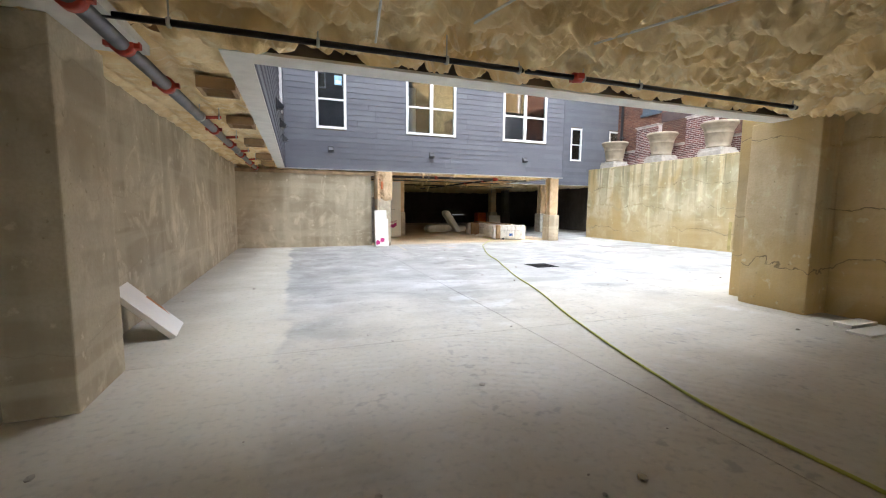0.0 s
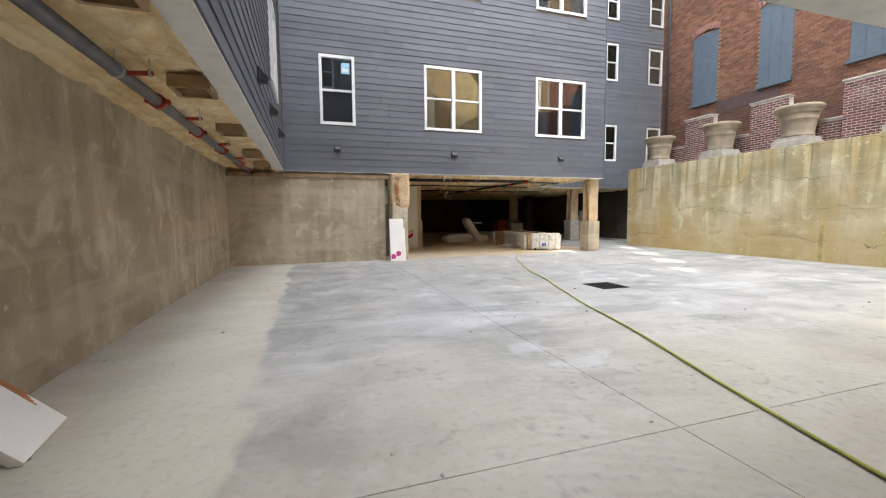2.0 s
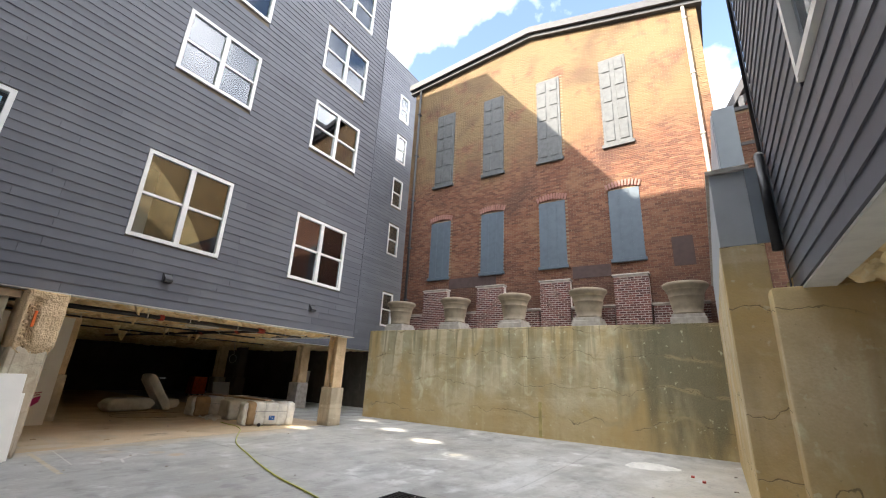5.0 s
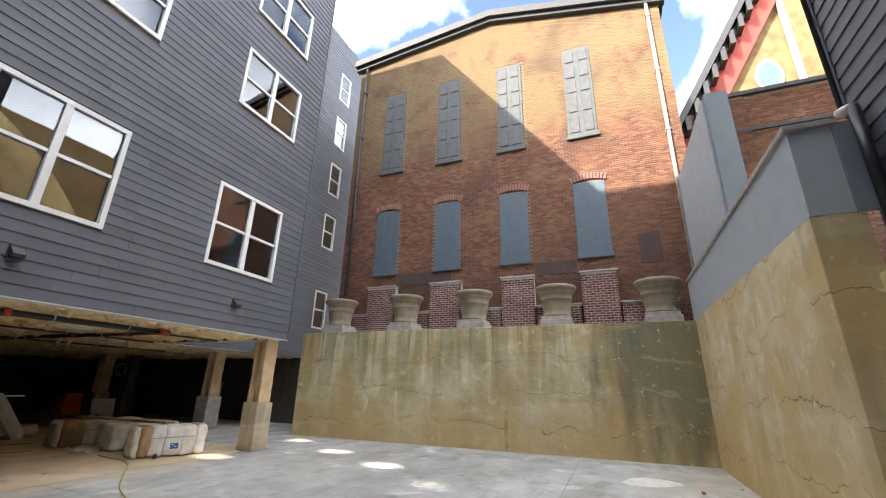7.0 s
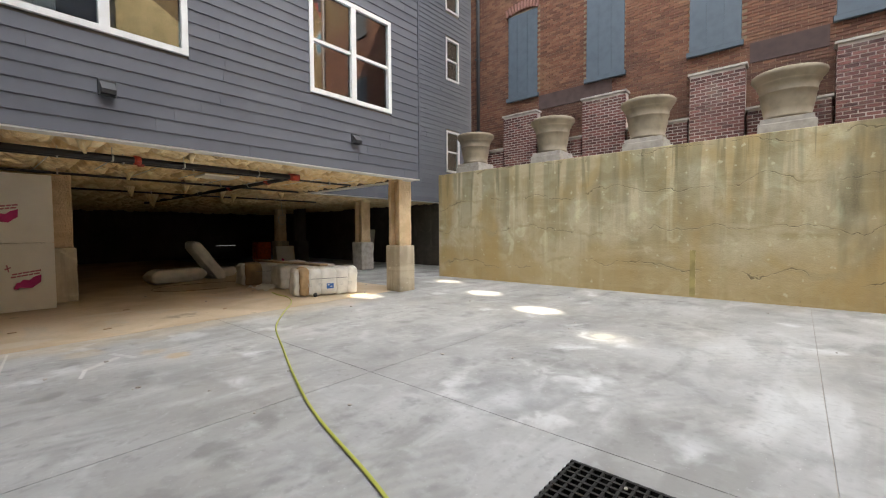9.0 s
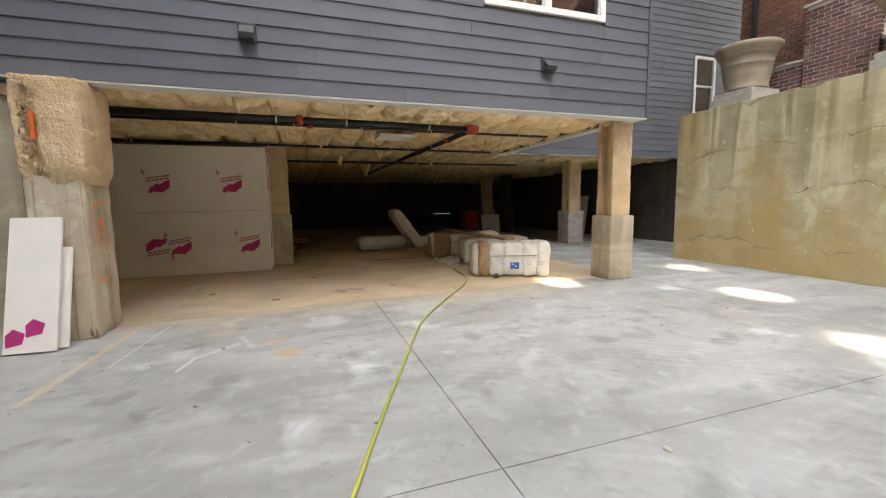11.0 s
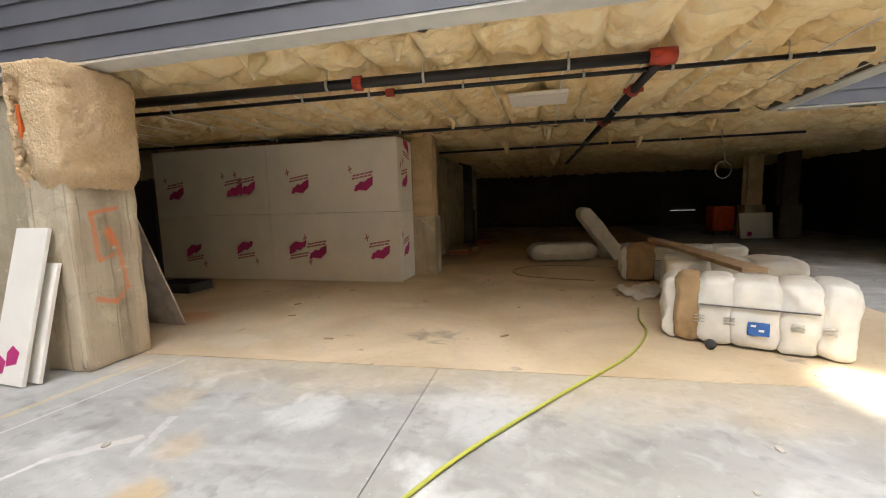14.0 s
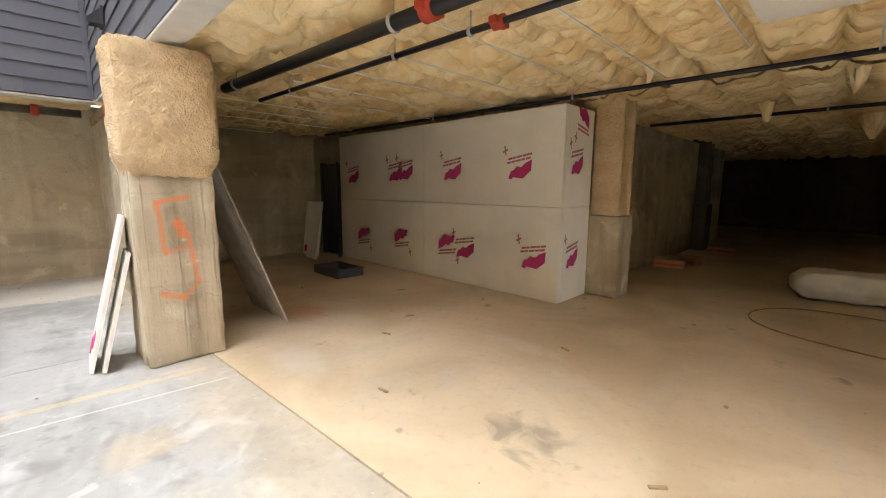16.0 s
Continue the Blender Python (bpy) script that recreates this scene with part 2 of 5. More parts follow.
        c = a.mix(a.mul(a.ramp(d, r, 0.45 * r), k), c, tint)
    # the last ring is painted sunlight round that spot, the others are stains
    for x, y, r, k in ((7.0, 10.3, 0.66, 0.55), (8.85, 14.4, 0.42, 0.22), (9.46, 10.39, 0.27, 0.6)):
        d = a.mul(a.far(x, y), a.mul(a.mul(a.noise(1.6, 6, None, 0.8), 0.5, "SUBTRACT"), 1.3 * r), "ADD")
        d = a.mul(a.mul(d, r, "SUBTRACT"), 0.0, "ABSOLUTE")
        c = a.mix(a.mul(a.mul(a.ramp(d, 0.3 * r, 0.0), a.ramp(a.noise(2.3, 7, None, 0.8), 0.42, 0.60)), k), c, (0.70, 0.71, 0.70))
    for p, q, wd, tint, k in (((3.73, 14.2), (3.89, 15.7), 0.016, (0.62, 0.60, 0.55), 0.5), ((4.34, 13.9), (4.42, 14.2), 0.025, (0.70, 0.69, 0.66), 0.6), ((4.42, 14.2), (4.75, 14.5), 0.05, (0.6, 0.58, 0.54), 0.5), ((3.42, 13.6), (3.55, 15.6), 0.05, (0.55, 0.44, 0.24), 0.55), ((4.9, 14.35), (4.75, 14.75), 0.04, (0.60, 0.60, 0.58), 0.4), ((-1.2, 4.5), (-0.9, 5.1), 0.025, (0.6, 0.57, 0.5), 0.5)):
        c = a.mix(a.mul(a.stroke(p, q, wd), k), c, tint)
    c = a.mix(a.mul(a.ramp(a.noise(17, 6), 0.48, 0.8), 0.35), c, (0.22, 0.215, 0.20))
    c = a.mix(a.mul(a.ramp(a.noise(6, 8, None, 0.6), 0.50, 0.80), 0.3), c, (0.58, 0.59, 0.59))
    c = a.mix(a.mul(a.ramp(a.noise(55, 2), 0.70, 0.76), 0.6), c, (0.70, 0.70, 0.68))
    return a.done(c, a.mul(a.noise(3, 5), a.mul(a.noise(50, 3), 0.15), "ADD"), 0.2, 0.015, a.ramp(a.noise(1.2, 6), -0.2, 1.1))


def dusty_material():
    a = Mat("dusty_slab", 0.85)
    c = a.mix(a.ramp(a.noise(0.8, 6, None, 0.5), 0.35, 0.68), (0.64, 0.515, 0.36), (0.50, 0.385, 0.25))
    c = a.mix(a.mul(a.ramp(a.noise(1.5, 5, a.scaled(1, 0.5, 1), 1.0), 0.56, 0.7), 0.5), c, (0.52, 0.46, 0.36))
    c = a.mix(a.mul(a.ramp(a.noise(2.6, 4), 0.66, 0.74), 0.6), c, (0.2, 0.17, 0.13))
    c = a.mix(a.mul(a.ramp(a.noise(14, 6), 0.5, 0.8), 0.22), c, (0.3, 0.23, 0.15))
    for x, y, wide, far, tint, amount in ((2.6, 17.05, 1.5, 0.30, (0.55, 0.24, 0.14), 0.6), (6.18, 16.78, 1.2, 0.11, (0.26, 0.215, 0.16), 0.7), (3.9, 16.3, 2.2, 0.35, (0.62, 0.56, 0.46), 0.5), (5.2, 18.1, 3.0, 0.30, (0.66, 0.58, 0.45), 0.5)):
        dx, dy = a.mul(a.axis(0), x, "SUBTRACT"), a.mul(a.mul(a.axis(1), y, "SUBTRACT"), wide)
        d2 = a.mul(a.mul(a.mul(dx, dx), a.mul(dy, dy), "ADD"), a.mul(a.noise(5, 7, None, 1.0), 0.5), "ADD")
        c = a.mix(a.mul(a.ramp(d2, 0.25 + far, 0.2), amount), c, tint)
    return a.done(c, a.noise(30, 4), 0.2, 0.01)


def insulation_material():
    a = Mat("fibreglass_wool", 1.0)
    c = a.mix(a.ramp(a.noise(1.6, 5, None, 0.8), 0.33, 0.66), (0.94, 0.77, 0.47), (0.80, 0.58, 0.28))
    c = a.mix(a.mul(a.ramp(a.noise(5, 6, None, 1.5), 0.52, 0.72), 0.55), c, (0.96, 0.88, 0.68))
    c = a.mix(a.mul(a.ramp(a.noise(3.3, 7, None, 1.0), 0.58, 0.76), 0.5), c, (0.55, 0.36, 0.16))
    return a.done(c, a.mul(a.noise(9, 8, None, 1.2), a.mul(a.noise(60, 4, None, 1.0), 0.3), "ADD"), 0.45, 0.05)


def siding_material():
    a = Mat("slate_grey_siding", 0.62)
    r = random_tone(a)
    c = a.mix(r, (0.092, 0.097, 0.116), (0.122, 0.127, 0.149))
    c = a.mix(a.mul(a.ramp(a.noise(1.4, 5), 0.45, 0.75), 0.4), c, (0.145, 0.148, 0.165))
    c = a.mix(a.mul(a.ramp(a.noise(7, 4, a.scaled(1, 1, 3)), 0.6, 0.8), 0.25), c, (0.09, 0.09, 0.10))
    return a.done(c, a.noise(14, 5, a.scaled(0.5, 0.5, 6)), 0.18, 0.004)


def brick_material(name, cols, pale, soot=True):
    a = Mat(name, 0.9)
    k = a.n.new("ShaderNodeValToRGB")
    k.color_ramp.interpolation = "LINEAR"
    e = k.color_ramp.elements
    e[0].color, e[1].color = (*cols[0], 1), (*cols[-1], 1)
    for i in range(1, len(cols) - 1):
        e.new(i / (len(cols) - 1)).color = (*cols[i], 1)
    a.l.new(a.island, k.inputs[0])
    c = k.outputs[0]
    c = a.mix(a.mul(a.ramp(a.noise(0.7, 6, None, 0.7), 0.52, 0.74), 0.35), c, pale)
    if soot:
        up = a.mul(a.ramp(a.mul(a.axis(2), a.mul(a.noise(0.5, 6), 5.0), "ADD"), 12.0, 15.2), a.ramp(a.noise(1.5, 7, None, 0.5), 0.25, 0.5))
        c = a.mix(a.mul(up, 0.85), c, (0.225, 0.16, 0.08))
        c = a.mix(a.mul(a.ramp(a.noise(0.45, 8, None, 0.5), 0.48, 0.72), 0.6), c, (0.075, 0.042, 0.033))
        c = a.mix(a.mul(a.ramp(a.mul(a.axis(2), a.mul(a.noise(0.8, 5), 2.0), "ADD"), 7.0, 5.8), 0.35), c, (0.07, 0.042, 0.036))
    c = a.mix(a.mul(a.ramp(a.noise(40, 4), 0.5, 0.75), 0.35), c, (0.13, 0.08, 0.06))
    return a.done(c, a.noise(45, 4), 0.5, 0.006)


def plain(name, colour, rough=0.6, metal=0.0, spread=0.25, scale=6.0):
    """Painted or moulded stuff with soft soiling and a fine grain."""
    a = Mat(name, rough, metal)
    d = tuple(x * (1 - spread) for x in colour)
    c = a.mix(a.ramp(a.noise(scale, 5), 0.35, 0.75), colour, d)
    c = a.mix(a.mul(a.ramp(a.noise(scale * 9, 3), 0.55, 0.8), spread), c, tuple(x * 0.7 for x in colour))
    return a.done(c, a.noise(scale * 8, 4), 0.15, 0.004)


def foam_material():
    a = Mat("sprayed_tan_foam", 0.95)
    c = a.mix(a.ramp(a.noise(3, 6), 0.35, 0.7), (0.82, 0.62, 0.39), (0.68, 0.49, 0.28))
    c = a.mix(a.mul(a.ramp(a.noise(26, 5), 0.48, 0.7), 0.22), c, (0.48, 0.32, 0.16))
    return a.done(c, a.mul(a.noise(22, 6, None, 0.6), a.mul(a.noise(60, 4), 0.5), "ADD"), 0.85, 0.045)


def glass_material():
    a = Mat("window_glass", 0.0)
    a.n.remove(a.p)
    gl, tr, mx, fr = (a.n.new("ShaderNodeBsdfGlossy"), a.n.new("ShaderNodeBsdfTransparent"), a.n.new("ShaderNodeMixShader"), a.n.new("ShaderNodeFresnel"))
    gl.inputs["Roughness"].default_value = 0.01
    gl.inputs["Color"].default_value = (0.93, 0.95, 1.0, 1)
    tr.inputs["Color"].default_value = (0.78, 0.84, 0.82, 1)
    fr.inputs["IOR"].default_value = 2.1
    a.l.new(fr.outputs[0], mx.inputs[0])
    a.l.new(tr.outputs[0], mx.inputs[1])
    a.l.new(gl.outputs[0], mx.inputs[2])
    a.l.new(mx.outputs[0], a.n["Material Output"].inputs[0])
    return a.m


M_floor, M_dust, M_wool, M_siding, M_glass = floor_material(), dusty_material(), insulation_material(), siding_material(), glass_material()
M_brick = brick_material("red_brick", [(0.12, 0.053, 0.036), (0.17, 0.072, 0.044), (0.205, 0.09, 0.053), (0.25, 0.125, 0.073), (0.14, 0.062, 0.043)], (0.32, 0.19, 0.10))
M_brick2 = brick_material("wine_brick", [(0.14, 0.06, 0.055), (0.22, 0.09, 0.075), (0.28, 0.12, 0.10), (0.34, 0.18, 0.15)], (0.36, 0.27, 0.23), False)
M_mortar = plain("old_mortar", (0.29, 0.215, 0.145), 0.95)
M_mortar2 = plain("pale_mortar", (0.66, 0.60, 0.55), 0.95)
M_white = plain("white_vinyl_trim", (0.82, 0.82, 0.80), 0.45, 0, 0.06)
M_soffit = plain("white_soffit_board", (0.74, 0.73, 0.68), 0.6, 0, 0.12)
M_blue = plain("slate_blue_shutter_paint", (0.095, 0.125, 0.155), 0.6, 0, 0.15)
M_shut = plain("weathered_shutter_paint", (0.105, 0.11, 0.112), 0.7, 0, 0.3)
M_grey = plain("pale_grey_render", (0.42, 0.45, 0.48), 0.75, 0, 0.08, 3)
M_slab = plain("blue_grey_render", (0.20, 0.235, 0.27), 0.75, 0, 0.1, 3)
M_cap = plain("cement_coping", (0.45, 0.41, 0.36), 0.85, 0, 0.3)
M_pot = plain("moulded_tan_planter", (0.33, 0.27, 0.19), 0.75, 0, 0.3, 4)
M_black = plain("black_pipe_paint", (0.022, 0.022, 0.024), 0.42, 0.2, 0.2)
M_steel = plain("grey_steel_pipe", (0.16, 0.16, 0.17), 0.4, 0.6, 0.3)
M_red = plain("red_pipe_coupling", (0.48, 0.055, 0.03), 0.5, 0, 0.3)
M_clip = plain("galvanised_clip", (0.55, 0.55, 0.53), 0.45, 0.6, 0.2)
M_foam = plain("white_rigid_foam", (0.86, 0.83, 0.77), 0.75, 0, 0.07, 2)
M_pink = plain("magenta_print", (0.52, 0.03, 0.19), 0.7, 0, 0.15)
M_print = plain("faded_magenta_print", (0.50, 0.16, 0.22), 0.7, 0, 0.2)
M_spray = foam_material()
M_bag = plain("white_plastic_wrap", (0.76, 0.74, 0.69), 0.4, 0, 0.18, 5)
M_card = plain("brown_kraft_paper", (0.42, 0.28, 0.15), 0.85, 0, 0.25)
M_inkblue = plain("blue_print", (0.03, 0.13, 0.42), 0.6)
M_wood = plain("raw_lumber", (0.42, 0.29, 0.17), 0.8, 0, 0.35)
M_hose = plain("yellow_green_hose", (0.43, 0.44, 0.075), 0.5, 0, 0.2, 3)
M_iron = plain("cast_iron_grate", (0.022, 0.021, 0.020), 0.7, 0.4, 0.3)
# near black, stands for the shade inside the drain and the ducts
M_dark = plain("dark_void", (0.02, 0.02, 0.02), 0.9)
M_orange = plain("orange_paint", (0.75, 0.16, 0.03), 0.7, 0, 0.3)
M_spraypaint = plain("orange_marking", (0.62, 0.27, 0.12), 0.85, 0, 0.35, 12)
M_redchurch = plain("red_fascia_paint", (0.40, 0.05, 0.03), 0.6, 0, 0.15)
M_stone = plain("tan_church_stone", (0.27, 0.185, 0.085), 0.9, 0, 0.45, 2)
M_tar = plain("dark_roof_metal", (0.05, 0.05, 0.055), 0.6, 0, 0.2)
M_room = plain("bare_room_board", (0.16, 0.13, 0.10), 0.85, 0, 0.4, 1.2)
# the undercroft's deep shade is put into this concrete's colour
M_deep = concrete("shade_dark_concrete", (0.10, 0.088, 0.07), (0.07, 0.06, 0.045), (0.05, 0.04, 0.03))
M_osb = plain("osb_board", (0.62, 0.44, 0.23), 0.8, 0, 0.4, 5)
M_stucco = plain("mustard_patch", (0.47, 0.38, 0.15), 0.85, 0, 0.3)
M_sticker = plain("pale_blue_sticker", (0.35, 0.62, 0.80), 0.5)
M_vent = plain("dark_vent_plastic", (0.045, 0.047, 0.052), 0.5)
M_ground = plain("bare_ground", (0.20, 0.17, 0.13), 0.95, 0, 0.4, 0.6)


# ---- builders ----
def box(bm, x0, x1, y0, y1, z0, z1, bevel=0.0):
    r = bmesh.ops.create_cube(bm, size=1.0)
    vs = r["verts"]
    for v in vs:
        v.co = Vector(((x0 + x1) / 2 + v.co.x * (x1 - x0), (y0 + y1) / 2 + v.co.y * (y1 - y0), (z0 + z1) / 2 + v.co.z * (z1 - z0)))
    if bevel:
        es = list({e for v in vs for e in v.link_edges})
        bmesh.ops.bevel(bm, geom=es, offset=bevel, segments=2, profile=0.5, affect="EDGES")
    return bm


def tube(bm, a, b, r, seg=14):
    a, b = Vector(a), Vector(b)
    d = b - a
    m = Matrix.Translation((a + b) / 2) @ d.to_track_quat("Z", "Y").to_matrix().to_4x4()
    bmesh.ops.create_cone(bm, cap_ends=True, segments=seg, radius1=r, radius2=r, depth=d.length, matrix=m)
    return bm


def lathe(bm, profile, seg=28):
    rings = [[bm.verts.new((r * math.cos(2 * math.pi * i / seg), r * math.sin(2 * math.pi * i / seg), z)) for i in range(seg)] for r, z in profile]
    for p, q in zip(rings, rings[1:]):
        for i in range(seg):
            bm.faces.new((p[i], p[(i + 1) % seg], q[(i + 1) % seg], q[i]))
    bm.faces.new(rings[0][::-1])
    bm.faces.new(rings[-1])
    return bm


def prism(bm, outline, lift):
    """A solid from a flat outline, lifted along a vector."""
    lo = [bm.verts.new(Vector(p)) for p in outline]
    hi = [bm.verts.new(Vector(p) + Vector(lift)) for p in outline]
    n = len(lo)
    bm.faces.new(lo[::-1])
    bm.faces.new(hi)
    for i in range(n):
        bm.faces.new((lo[i], lo[(i + 1) % n], hi[(i + 1) % n], hi[i]))
    bmesh.ops.recalc_face_normals(bm, faces=bm.faces)
    return bm


def smooth(me):
    for p in me.polygons:
        p.use_smooth = True


def part(name, bm, material, parent=None, label="", soft=False):
    me = bpy.data.meshes.new(name)
    bm.to_mesh(me)
    bm.free()
    me.materials.append(material)
    if soft:
        smooth(me)
    ob = new(name, me)
    if parent is not None:
        ob.parent = parent
        ob.matrix_parent_inverse = parent.matrix_basis.inverted()
    if label:
        tagged(ob, label)
    return ob


def block(name, dims, material, parent=None, label="", bevel=0.0):
    return part(name, box(bmesh.new(), *dims, bevel), material, parent, label)


def empty(name, at, label="", category="", group="", kind=""):
    ob = new(name)
    ob.location = at
    ob.matrix_basis = Matrix.Translation(at)
    return tagged(ob, label, category, group, kind)


def structure(name, dims, material, label, category, bevel=0.0):
    return tagged(block(name, dims, material, None, "", bevel), label, category, "", "structure")


def rough_up(ob, amount, scale, cuts=0):
    me = ob.data
    bm = bmesh.new()
    bm.from_mesh(me)
    if cuts:
        bmesh.ops.subdivide_edges(bm, edges=bm.edges, cuts=cuts, use_grid_fill=True)
    bm.normal_update()
    for v in bm.verts:
        v.co += v.normal * amount * (noise.noise(v.co * scale) + 0.5 * noise.noise(v.co * scale * 3.1))
    bm.to_mesh(me)
    bm.free()
    smooth(me)
    return ob


# ---- ground and floors ----
G = tagged(part("ground", box(bmesh.new(), -600, 600, -600, 600, -0.6, -0.3), M_ground), "bare earth around and below the buildings", "ground", "", "structure")



def slab(name, x0, x1, y0, y1, material, parent):
    return block(name, (x0, x1, y0, y1, -0.25, 0.0), material, parent)


floor = empty("floor", (6, 6, -0.25), "trowelled pale grey concrete courtyard slab with saw-cut joints", "floor", "", "structure")
GAP = 0.0035
DR = (5.53, 6.17, 8.74, 9.42)
XS, YS = (-2.0, 2.55, 6.40, 17.4), (-12.0, -7.2, -3.3, 0.5, 4.38, 8.14, 11.75)
for x0, x1 in zip(XS, XS[1:]):
    for y0, y1 in zip(YS, YS[1:]):
        if x0 == 2.55 and y0 == 8.14:
            for d in ((x0 + GAP, DR[0], y0 + GAP, y1 - GAP), (DR[1], x1 - GAP, y0 + GAP, y1 - GAP), (DR[0], DR[1], y0 + GAP, DR[2]), (DR[0], DR[1], DR[3], y1 - GAP)):
                slab("slab", *d, M_floor, floor)
        else:
            slab("slab", x0 + GAP, x1 - GAP, y0 + GAP, y1 - GAP, M_floor, floor)


def edge_y(x):
    """The slanting cold joint between courtyard slab and undercroft slab."""
    return 15.75 + 0.05 * max(0.0, x - 2.6)


for x0, x1 in ((-2.0, 2.55), (2.55, 6.40), (6.40, 11.3)):
    part("slab", prism(bmesh.new(), ((x0 + GAP, YS[-1] + GAP, -0.25), (x1 - GAP, YS[-1] + GAP, -0.25), (x1 - GAP, edge_y(x1) - 0.016, -0.25), (x0 + GAP, edge_y(x0) - 0.016, -0.25)), (0, 0, 0.25)), M_floor, floor)
part("slab", prism(bmesh.new(), ((-2.0, edge_y(-2), -0.25), (2.6, edge_y(2.6), -0.25), (11.3 - GAP, edge_y(11.3), -0.25), (11.3 - GAP, 36, -0.25), (-2.0, 36, -0.25)), (0, 0, 0.25)), M_dust, floor)
slab("slab", 11.3 + GAP, 17.4, YS[-1] + GAP, 36, M_floor, floor)
block("joint_bed", (-2, 5.45, -12, 36, -0.24, -0.015), M_cap, floor)
block("joint_bed", (6.25, 17.4, -12, 36, -0.24, -0.015), M_cap, floor)

# drain grate in its sump
grate = empty("floor_drain", ((DR[0] + DR[1]) / 2, (DR[2] + DR[3]) / 2, -0.05), "square black cast iron drain grate set in the slab", "drain")
block("sump", (DR[0], DR[1], DR[2], DR[3], -0.258, -0.25), M_dark, grate)
for i in range(11):
    x = DR[0] + 0.02 + i * (DR[1] - DR[0] - 0.04) / 10
    block("bar", (x - 0.009, x + 0.009, DR[2], DR[3], -0.035, 0.004), M_iron, grate)
    y = DR[2] + 0.02 + i * (DR[3] - DR[2] - 0.04) / 10
    block("bar", (DR[0], DR[1], y - 0.009, y + 0.009, -0.035, 0.002), M_iron, grate)

# ---- concrete walls ----
structure("wall_left", (-2.4, -2.0, -12, 15.9, -0.25, 2.95), M_wall, "stained tan cast concrete retaining wall", "wall")
structure("wall_far_left", (-2.0, 2.6, 15.6, 15.85, -0.25, 2.62), M_wall, "grey-tan concrete stub wall under the siding", "wall", 0.01)
block("top_plate", (-2.0, 2.75, 15.56, 15.85, 2.62, 2.74), M_wood, bpy.data.objects["wall_far_left"], "rough lumber plate")
structure("wall_inner_left", (-2.4, -2.0, 15.9, 36, -0.25, 2.95), M_wall, "dim concrete wall inside the undercroft", "wall")
# back and right walls take the concrete darkened for shade
structure("wall_inner_back", (-2.4, 18, 36, 36.3, -0.3, 2.95), M_deep, "concrete back wall of the undercroft, coloured dark for shade", "wall")
structure("wall_inner_right", (17.4, 17.7, 17.9, 36, -0.3, 2.95), M_deep, "concrete side wall of the undercroft, coloured dark for shade", "wall")
# unseen walls; the gap between them is added to let in daylight
structure("wall_behind", (-2.4, 0.6, -12.3, -12, -0.3, 3.1), M_wall, "unseen concrete wall beside a gap added for daylight", "wall")
structure("wall_behind_right", (2.6, 7.5, -12.3, -12, -0.3, 3.1), M_wall, "unseen concrete wall beside a gap added for daylight", "wall")
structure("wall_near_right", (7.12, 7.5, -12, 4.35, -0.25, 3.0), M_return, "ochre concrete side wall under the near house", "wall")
structure("wall_yellow", (14.13, 14.6, 5.03, 17.63, -0.25, 3.43), M_ochre, "ochre retaining wall with mossy runs and cracks", "wall", 0.012)
structure("wall_yellow_end", (14.6, 17.7, 17.3, 17.63, -0.25, 3.43), M_ochre, "end return of the ochre retaining wall", "wall")
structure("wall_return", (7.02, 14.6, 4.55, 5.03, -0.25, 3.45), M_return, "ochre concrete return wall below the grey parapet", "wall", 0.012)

# pier beside the left wall and the one on the right
p = structure("pier_left", (-2.0, -1.57, 3.55, 4.38, 0, 2.72), M_wall, "concrete pier against the retaining wall", "pier", 0.012)
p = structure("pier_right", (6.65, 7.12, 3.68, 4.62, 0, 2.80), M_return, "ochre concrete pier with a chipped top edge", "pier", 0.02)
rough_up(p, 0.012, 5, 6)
# drip stain stripe on the yellow wall
block("yellow_stripe", (14.122, 14.132, 10.05, 10.16, 0.02, 1.05), M_stucco, bpy.data.objects["wall_yellow"], "faded yellow paint stripe")

# ---- ceilings with sagging insulation ----
def hat(n, seed):
    return np.random.RandomState(seed).rand(n, n)


GRID = [hat(64, k) for k in range(6)]


def vnoise(x, y, k):
    g = GRID[k % 6]
    xi, yi = np.floor(x).astype(int), np.floor(y).astype(int)
    fx, fy = x - xi, y - yi
    fx, fy = fx * fx * (3 - 2 * fx), fy * fy * (3 - 2 * fy)
    a, b = g[xi % 64, yi % 64], g[(xi + 1) % 64, yi % 64]
    c, d = g[xi % 64, (yi + 1) % 64], g[(xi + 1) % 64, (yi + 1) % 64]
    return (a * (1 - fx) + b * fx) * (1 - fy) + (c * (1 - fx) + d * fx) * fy


